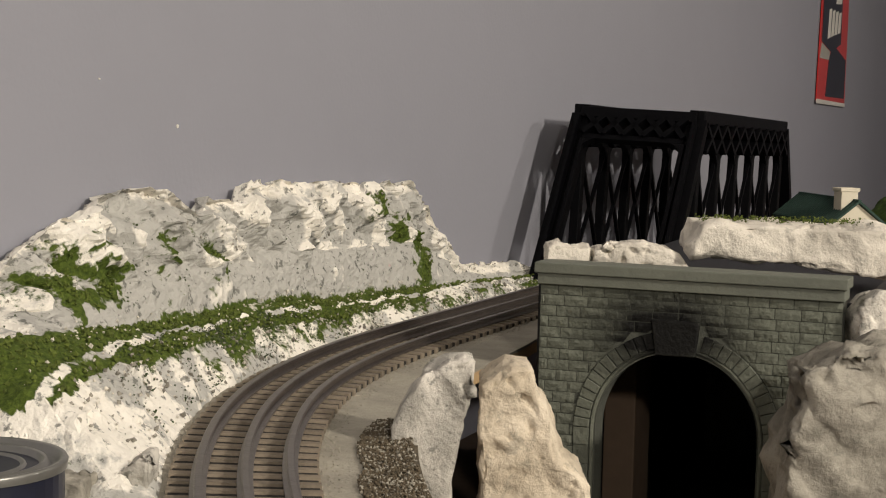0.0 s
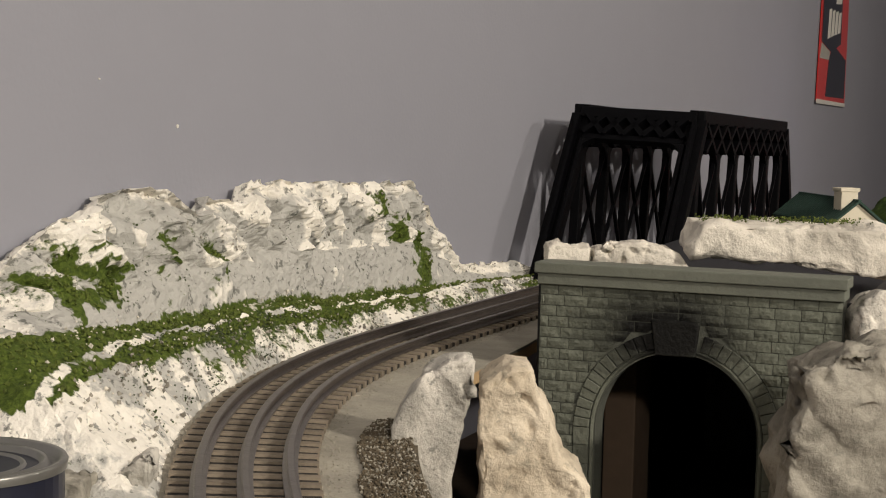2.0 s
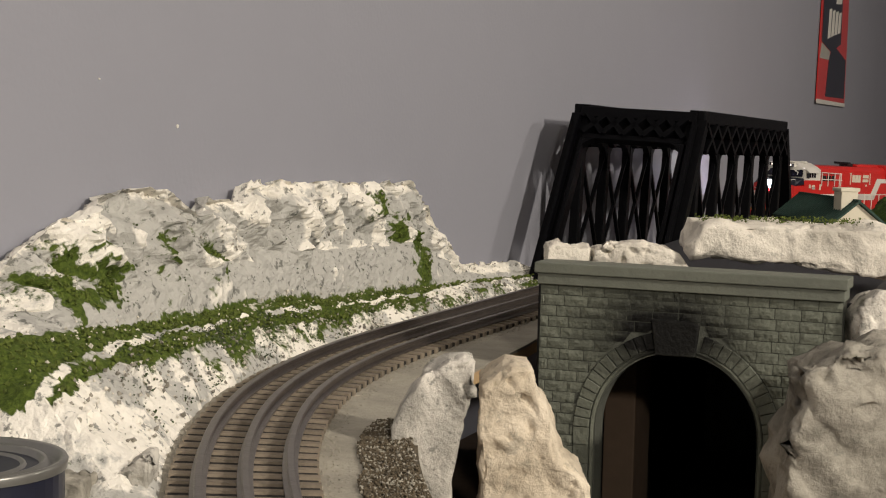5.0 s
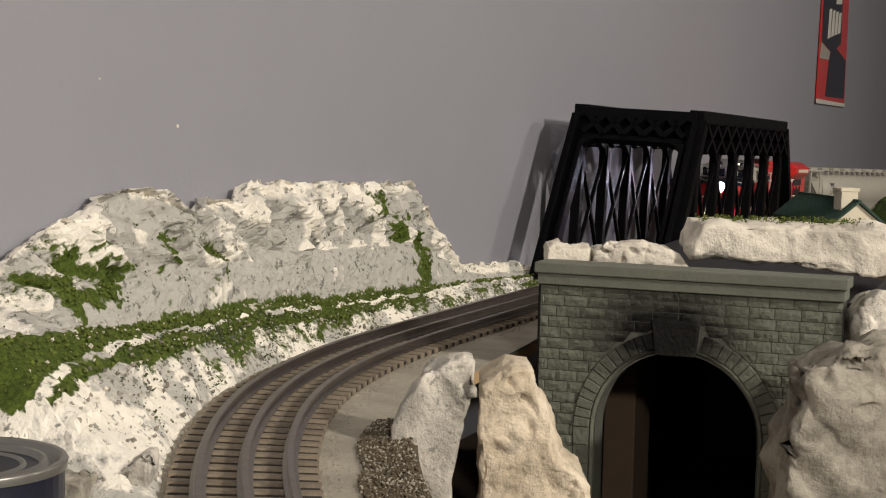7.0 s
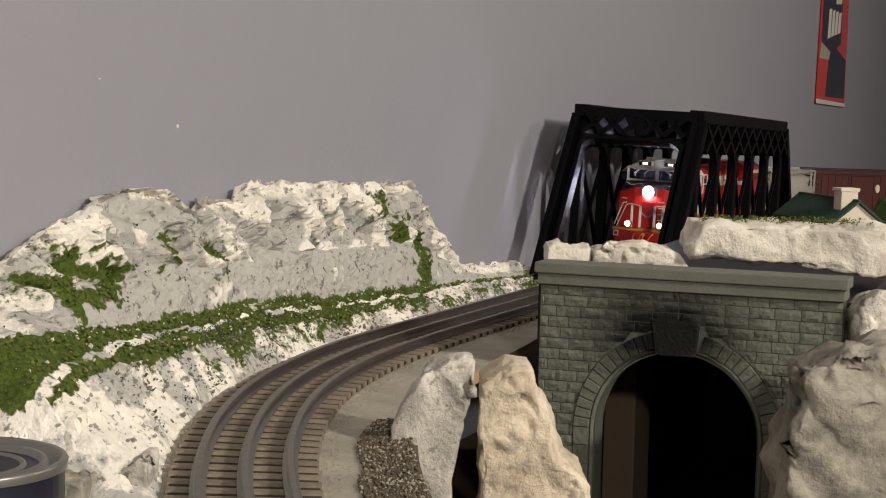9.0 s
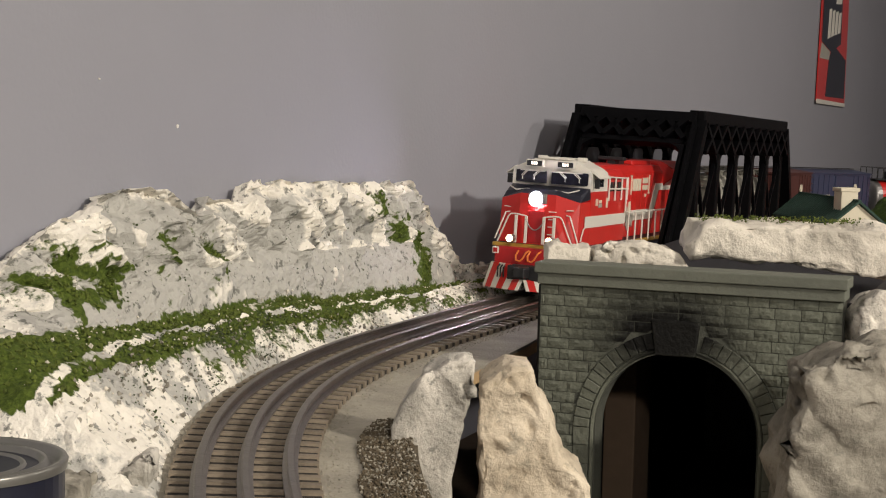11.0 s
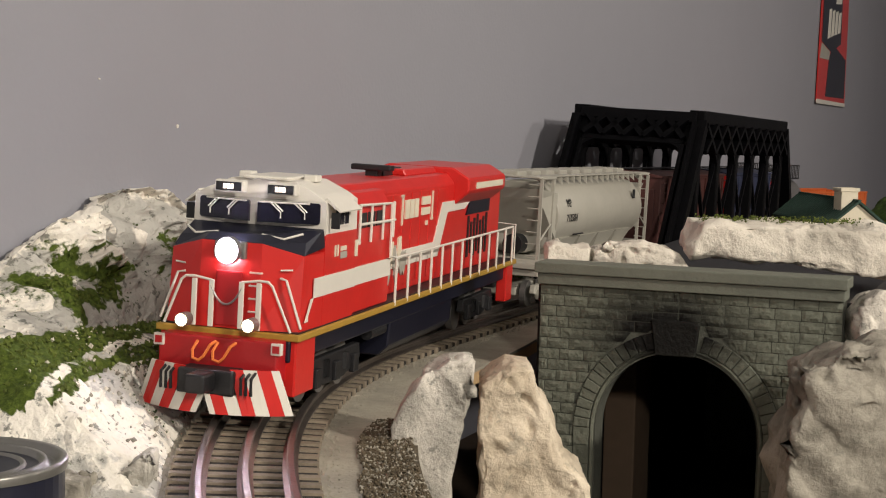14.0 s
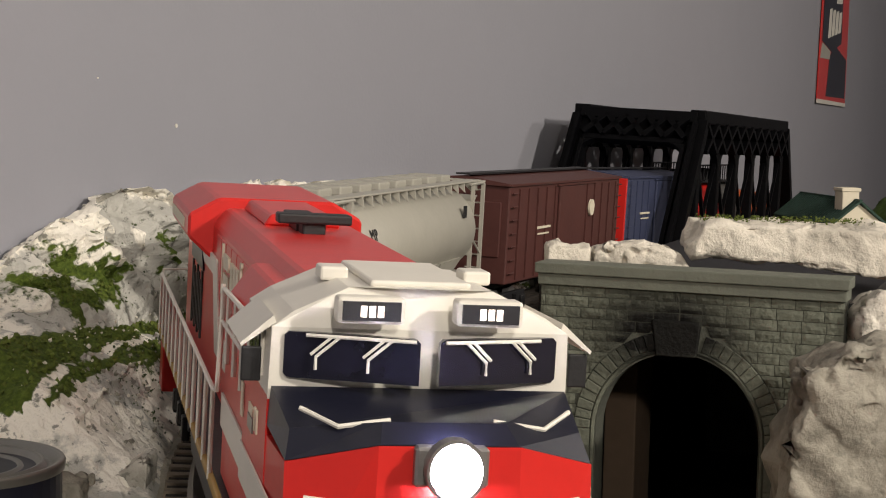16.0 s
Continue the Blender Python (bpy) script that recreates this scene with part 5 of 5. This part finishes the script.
    part("nose_door", box(-0.0146, -0.0134, -0.0060, 0.0060, 0.0375, 0.0610, 0.0005), M_RED_SHADE, b)
    hl = part("headlight", prism([(-0.0070, 0.0660), (-0.0070, 0.0736), (0.0070, 0.0736), (0.0070, 0.0660)], -0.0165, -0.0125, "x", bev=0.0006), M_STEEL, b)
    lens = bmesh.new()
    bmesh.ops.create_uvsphere(lens, u_segments=20, v_segments=10, radius=0.0046, matrix=Matrix.Translation((-0.0124, 0.0, 0.0698)) @ Matrix.Diagonal((0.12, 1, 1.1, 1)))
    ro = [(-0.0126, 0.0056 * math.cos(k * math.tau / 24), 0.0698 + 0.0060 * math.sin(k * math.tau / 24)) for k in range(24)]
    ri = [(-0.0126, 0.0049 * math.cos(k * math.tau / 24), 0.0698 + 0.0053 * math.sin(k * math.tau / 24)) for k in range(24)]
    part("rim", loft([ro, [(p[0] + 0.0036, p[1], p[2]) for p in ro], [(p[0] + 0.0036, p[1], p[2]) for p in ri], ri], caps=False), M_STEEL, hl)
    part("lens", lens, M_LAMP_W, hl, "blazing cold white lens", smooth=True)
    # rear end
    part("rear_coupler", box(-0.455, -0.438, -0.0045, 0.0045, 0.0135, 0.0215, 0.001), M_BLACK, b)
    for sy in (-1, 1):
        grab([(-0.438, sy * 0.031, 0.0365), (-0.438, sy * 0.031, 0.0590), (-0.438, sy * 0.010, 0.0600), (-0.438, sy * 0.010, 0.0365)], b, None, 0.0006)
    return b


def text_mesh(name, body, size, material, parent, m, label=""):
    cu = bpy.data.curves.new(name, "FONT")
    cu.body, cu.size, cu.extrude, cu.space_character = body, size, 0.0001, 1.15
    cu.align_x, cu.align_y = "CENTER", "CENTER"
    tmp = bpy.data.objects.new(name, cu)
    me = bpy.data.meshes.new_from_object(tmp)
    bpy.data.objects.remove(tmp)
    ob = new(name, me)
    me.materials.append(material)
    ob.parent, ob.matrix_basis = parent, m
    if label:
        ob["label"] = label
    return ob


def hopper_car():
    """Cylindrical covered hopper, nose at x = 0."""
    b = empty("covered_hopper_car", "light grey cylindrical covered hopper car with black lettering", "freight car")
    L, zc = 0.322, 0.0615
    # bulging body
    def ring(x, k=1.0):
        pts = []
        for q in range(56):
            a = math.tau * q / 56
            y, z = 0.0325 * math.cos(a), zc + 0.0275 * math.sin(a)
            if z > zc + 0.022:
                z = zc + 0.022 + (z - zc - 0.022) * 0.3
            pts.append((x, y * k, zc + (z - zc) * k))
        return pts
    part("body", loft([ring(-0.045, 0.97), ring(-0.047), ring(-0.275), ring(-0.277, 0.97)]), M_HGREY, b)
    for f_ in b.children[0].data.polygons:
        f_.use_smooth = abs(f_.normal.x) < 0.5
    for x0, x1 in ((-0.046, -0.014), (-0.276, -0.308)):
        sg = 1 if x1 > x0 else -1
        part("slope_sheet", loft([[(x0, -0.030, 0.078), (x0, 0.030, 0.078), (x0, 0.030, 0.046), (x0, -0.030, 0.046)],
                                  [(x0 + sg * 0.026, -0.026, 0.081), (x0 + sg * 0.026, 0.026, 0.081), (x0 + sg * 0.022, 0.024, 0.074), (x0 + sg * 0.022, -0.024, 0.074)]]), M_HGREY, b)
        part("end_platform", box(min(x0, x1) - 0.006, max(x0, x1) + 0.006, -0.030, 0.030, 0.0270, 0.0310, 0.0006), M_HGREY, b)
        part("end_sill", box(x1 + sg * 0.001 - 0.002, x1 + sg * 0.001 + 0.002, -0.030, 0.030, 0.0220, 0.0320, 0.0006), M_HGREY, b)
        for y in (-0.028, 0.028):
            for x in (x1, x0 + sg * 0.006):
                part("end_post", beam((x, y, 0.030), (x, y, 0.088), 0.0022, 0.0022, up=(1, 0, 0)), M_HGREY, b)
            for z in np.arange(0.036, 0.086, 0.008):
                grab([(x1 + sg * 0.0006, y, z), (x1 + sg * 0.0006, y * 0.68, z)], b, M_HGREY, 0.0005, "ladder_rung")
            grab([(x1, y, 0.0885), (x0, y, 0.0885)], b, M_HGREY, 0.0009, "end_rail")
            grab([(x1, y, 0.045), (x0, y, 0.060)], b, M_HGREY, 0.0007, "end_brace")
        part("brake_cylinder", disc(0.007, min(x0, x1) + 0.008, max(x0, x1) - 0.010, 16, "x", c=(0.006, 0.042)), M_BLACK, b)
    part("side_sill", box(-0.310, -0.012, -0.0295, 0.0295, 0.0275, 0.0335, 0.0008), M_HGREY, b)
    for i in range(4):
        x = -0.085 - i * 0.050
        part("hopper_bay", loft([[(x - 0.023, -0.029, 0.046), (x + 0.023, -0.029, 0.046), (x + 0.023, 0.029, 0.046), (x - 0.023, 0.029, 0.046)],
                                 [(x - 0.009, -0.014, 0.016), (x + 0.009, -0.014, 0.016), (x + 0.009, 0.014, 0.016), (x - 0.009, 0.014, 0.016)]]), M_HGREY, b)
    # running boards and hatches
    for sy in (-1, 1):
        part("running_board", box(-0.312, -0.010, sy * 0.021 - 0.0045, sy * 0.021 + 0.0045, 0.0890, 0.0900, 0.0003), M_HGREY, b)
        for x in np.arange(-0.300, -0.02, 0.0155):
            part("board_bracket", prism([(sy * 0.0255, 0.0890), (sy * 0.0200, 0.0890), (sy * 0.0262, 0.0838)], x - 0.0008, x + 0.0008, "x"), M_HGREY, b)
    for x in np.arange(-0.292, -0.03, 0.0325):
        part("roof_hatch", box(x, x + 0.019, -0.011, 0.011, 0.0880, 0.0925, 0.0009), M_HGREY, b)
    for x in (-0.012, -0.310):
        part("end_board", box(x - 0.004, x + 0.004, -0.028, 0.028, 0.0885, 0.0897, 0.0003), M_HGREY, b)
    for sy in (-1, 1):
        def plate(x, z):
            a = math.asin(min(1, (z - zc) / 0.0275))
            y = 0.0325 * math.cos(a) + 0.0003
            tilt = math.degrees(math.atan2(0.0325 * math.sin(a), 0.0275 * math.cos(a)))
            return pose(x, sy * y, z, 0, 0, 180 if sy > 0 else 0) @ pose(0, 0, 0, 90 - tilt)
        text_mesh("lettering", "MP", 0.0085, M_BLACK, b, plate(-0.072, 0.0705), "black reporting mark")
        text_mesh("lettering", "710384", 0.0080, M_BLACK, b, plate(-0.076, 0.0600), "black car number")
        part("stencil_frame", box(-0.253, -0.247, min(sy * 0.0312, sy * 0.0320), max(sy * 0.0312, sy * 0.0320), 0.070, 0.077), M_BLACK, b)
        part("stencil_bar", box(-0.110, -0.085, min(sy * 0.0310, sy * 0.0318), max(sy * 0.0310, sy * 0.0318), 0.0475, 0.0485), M_BLACK, b)
    bogie(b, -0.046, 2, 0.0088, 0.034, M_HGREY)
    bogie(b, -0.276, 2, 0.0088, 0.034, M_HGREY)
    for x0, x1 in ((-0.014, 0.004), (-0.326, -0.308)):
        part("coupler", box(x0, x1, -0.004, 0.004, 0.0135, 0.0205, 0.001), M_BLACK, b)
    return b


def box_car(material, door, label, L=0.275):
    b = empty("box_car", label, "freight car")
    part("body", box(-L, -0.010, -0.0310, 0.0310, 0.0230, 0.0860, 0.0008), material, b)
    part("roof", prism([(-0.0325, 0.0855), (-0.0325, 0.0870), (0, 0.0905), (0.0325, 0.0870), (0.0325, 0.0855)], -L - 0.002, -0.008, "x"), material, b)
    part("running_board", box(-L - 0.003, -0.007, -0.005, 0.005, 0.0912, 0.0922), M_BLACK, b)
    part("underframe", box(-L + 0.01, -0.020, -0.012, 0.012, 0.016, 0.0235), M_BLACK, b)
    for sy in (-1, 1):
        mid = -L / 2 - 0.005
        y = sy * 0.0312
        d = part("sliding_door", box(mid - 0.028, mid + 0.028, min(y, y + sy * 0.0016), max(y, y + sy * 0.0016), 0.0260, 0.0830, 0.0004), door, b)
        part("door_rail", box(mid - 0.065, mid + 0.032, min(y, y + sy * 0.0012), max(y, y + sy * 0.0012), 0.0836, 0.0850), material, b)
        for x in np.arange(-L + 0.012, -0.015, 0.0195):
            if abs(x - mid) > 0.032:
                part("rib", box(x - 0.0007, x + 0.0007, min(y, y + sy * 0.0008), max(y, y + sy * 0.0008), 0.0250, 0.0835), material, b)
        for x in (-0.0165, -L + 0.0065):
            for z in np.arange(0.030, 0.084, 0.0085):
                grab([(x - 0.005, y + sy * 0.0018, z), (x + 0.005, y + sy * 0.0018, z)], b, material, 0.0005, "ladder_rung")
        part("lettering_bar", box(mid + 0.045, mid + 0.075, min(y, y + sy * 0.0010), max(y, y + sy * 0.0010), 0.0560, 0.0575), M_CREAM, b)
        part("lettering_bar", box(mid + 0.048, mid + 0.072, min(y, y + sy * 0.0010), max(y, y + sy * 0.0010), 0.0520, 0.0530), M_CREAM, b)
        part("emblem", disc(0.0060, min(y + sy * 0.0004, y + sy * 0.0020), max(y + sy * 0.0004, y + sy * 0.0020), 18, c=(mid - 0.052, 0.066)), M_CREAM, b, "pale oval emblem")
    for x in (-0.010, -L):
        part("end_ribs", box(x - 0.0012, x + 0.0012, -0.026, 0.026, 0.040, 0.075, 0.0005), material, b)
    bogie(b, -0.045, 2, 0.0088, 0.034, M_BLACK)
    bogie(b, -L + 0.035, 2, 0.0088, 0.034, M_BLACK)
    for x0, x1 in ((-0.011, 0.006), (-L - 0.016, -L + 0.001)):
        part("coupler", box(x0, x1, -0.004, 0.004, 0.0135, 0.0205, 0.001), M_BLACK, b)
    return b


def tank_car():
    b = empty("tank_car", "red tank car with grey ends and a railed roof platform", "freight car")
    L = 0.255
    part("tank", disc(0.0265, -0.150, -0.030, 28, "x", c=(0, 0.0520)), M_RED, b)
    for x0, x1 in ((-0.030, -0.022), (-0.233, -0.150)):
        t = part("tank_end", disc(0.0264, x0, x1, 28, "x", c=(0, 0.0520)), M_STEEL, b, "grey tank end")
    for x in (-0.0225, -0.2325):
        bm = bmesh.new()
        bmesh.ops.create_uvsphere(bm, u_segments=24, v_segments=12, radius=0.0262, matrix=Matrix.Translation((x, 0, 0.0520)) @ Matrix.Diagonal((0.28, 1, 1, 1)))
        part("dished_head", bm, M_STEEL, b, smooth=True)
    part("roof_platform", box(-0.235, -0.020, -0.0200, 0.0200, 0.0775, 0.0790, 0.0003), M_BLACK, b)
    for sy in (-1, 1):
        y = sy * 0.0195
        for x in np.arange(-0.233, -0.02, 0.0106):
            grab([(x, y, 0.0785), (x, y, 0.0950)], b, M_BLACK, 0.0006, "railing_post")
        grab([(-0.233, y, 0.0950), (-0.021, y, 0.0950)], b, M_BLACK, 0.0008, "railing")
        part("placard", box(-0.150, -0.138, sy * 0.0262 - 0.0008, sy * 0.0262 + 0.0008, 0.050, 0.057), M_WHITE, b)
    for x in (-0.060, -0.128, -0.196):
        part("dome", disc(0.0095, 0.0780, 0.0900, 18, "z", c=(x, 0)), M_BLACK, b)
    part("frame", box(-L + 0.003, -0.008, -0.012, 0.012, 0.0190, 0.0270, 0.0006), M_BLACK, b)
    bogie(b, -0.045, 2, 0.0088, 0.034, M_BLACK)
    bogie(b, -L + 0.045, 2, 0.0088, 0.034, M_BLACK)
    for x0, x1 in ((-0.011, 0.006), (-L - 0.010, -L + 0.004)):
        part("coupler", box(x0, x1, -0.004, 0.004, 0.0135, 0.0205, 0.001), M_BLACK, b)
    return b


def gondola():
    b = empty("gondola_car", "orange open gondola car with ribbed sides", "freight car")
    L = 0.250
    part("floor_plate", box(-L, -0.010, -0.030, 0.030, 0.0220, 0.0260), M_GOND, b)
    for sy in (-1, 1):
        y = sy * 0.030
        part("side_wall", box(-L, -0.010, y - 0.0012, y + 0.0012, 0.0220, 0.0600, 0.0003), M_GOND, b)
        for x in np.arange(-L + 0.01, -0.012, 0.020):
            part("rib", box(x - 0.0012, x + 0.0012, y + sy * 0.0010 - 0.0010, y + sy * 0.0010 + 0.0010, 0.0230, 0.0590), M_GOND, b)
        part("top_rail", box(-L, -0.010, y - 0.002, y + 0.002, 0.0590, 0.0615, 0.0004), M_GOND, b)
    for x in (-L, -0.012):
        part("end_wall", box(x, x + 0.002, -0.030, 0.030, 0.0220, 0.0600), M_GOND, b)
    bogie(b, -0.045, 2, 0.0088, 0.034, M_BLACK)
    bogie(b, -L + 0.035, 2, 0.0088, 0.034, M_BLACK)
    for x0, x1 in ((-0.011, 0.006), (-L - 0.016, -L + 0.001)):
        part("coupler", box(x0, x1, -0.004, 0.004, 0.0135, 0.0205, 0.001), M_BLACK, b)
    return b


LOCO = locomotive()
HOPPER = hopper_car()
BOX_A = box_car(M_BOXCAR, M_BOXCAR, "dark brown box car with a pale oval emblem")
BOX_B = box_car(M_BLUE, M_BLUE, "dull blue box car with a red painted end", 0.245)
part("red_end", box(-0.0105, -0.0078, -0.0305, 0.0305, 0.0235, 0.0855, 0.0006), M_RED, BOX_B, "red painted car end")
TANK = tank_car()
GOND = gondola()
for car in (HOPPER, BOX_A, BOX_B, TANK, GOND):
    car["group"] = "freight cars of the train"
# (vehicle, distance of its nose behind the train's nose, front bogie, back bogie)
TRAIN = [(LOCO, 0.0, 0.085, 0.365), (HOPPER, 0.462, 0.046, 0.276), (BOX_A, 0.796, 0.045, 0.240), (BOX_B, 1.088, 0.045, 0.210), (TANK, 1.350, 0.045, 0.210), (GOND, 1.620, 0.045, 0.215)]
# seconds and metres of the train's nose along the line
NOSE_T = [0.0, 3.5, 4.2, 5.2, 6.3, 7.0, 8.0, 9.0, 10.0, 11.0, 11.5, 12.0, 12.5, 13.0, 13.5, 14.0, 14.5, 15.0, 15.5, 16.0]
NOSE_S = [-1.15, -0.455, -0.305, -0.085, 0.140, 0.262, 0.419, 0.578, 0.746, 0.914, 0.998, 1.083, 1.171, 1.264, 1.360, 1.457, 1.555, 1.655, 1.758, 1.862]


def motions():
    for car, behind, fb, bb in TRAIN:
        rows = []
        for i in range(65):
            t = i * 0.25
            rows.append((t, ride(float(np.interp(t, NOSE_T, NOSE_S)) - behind, fb, bb)))
        walk(car, rows)


motions()
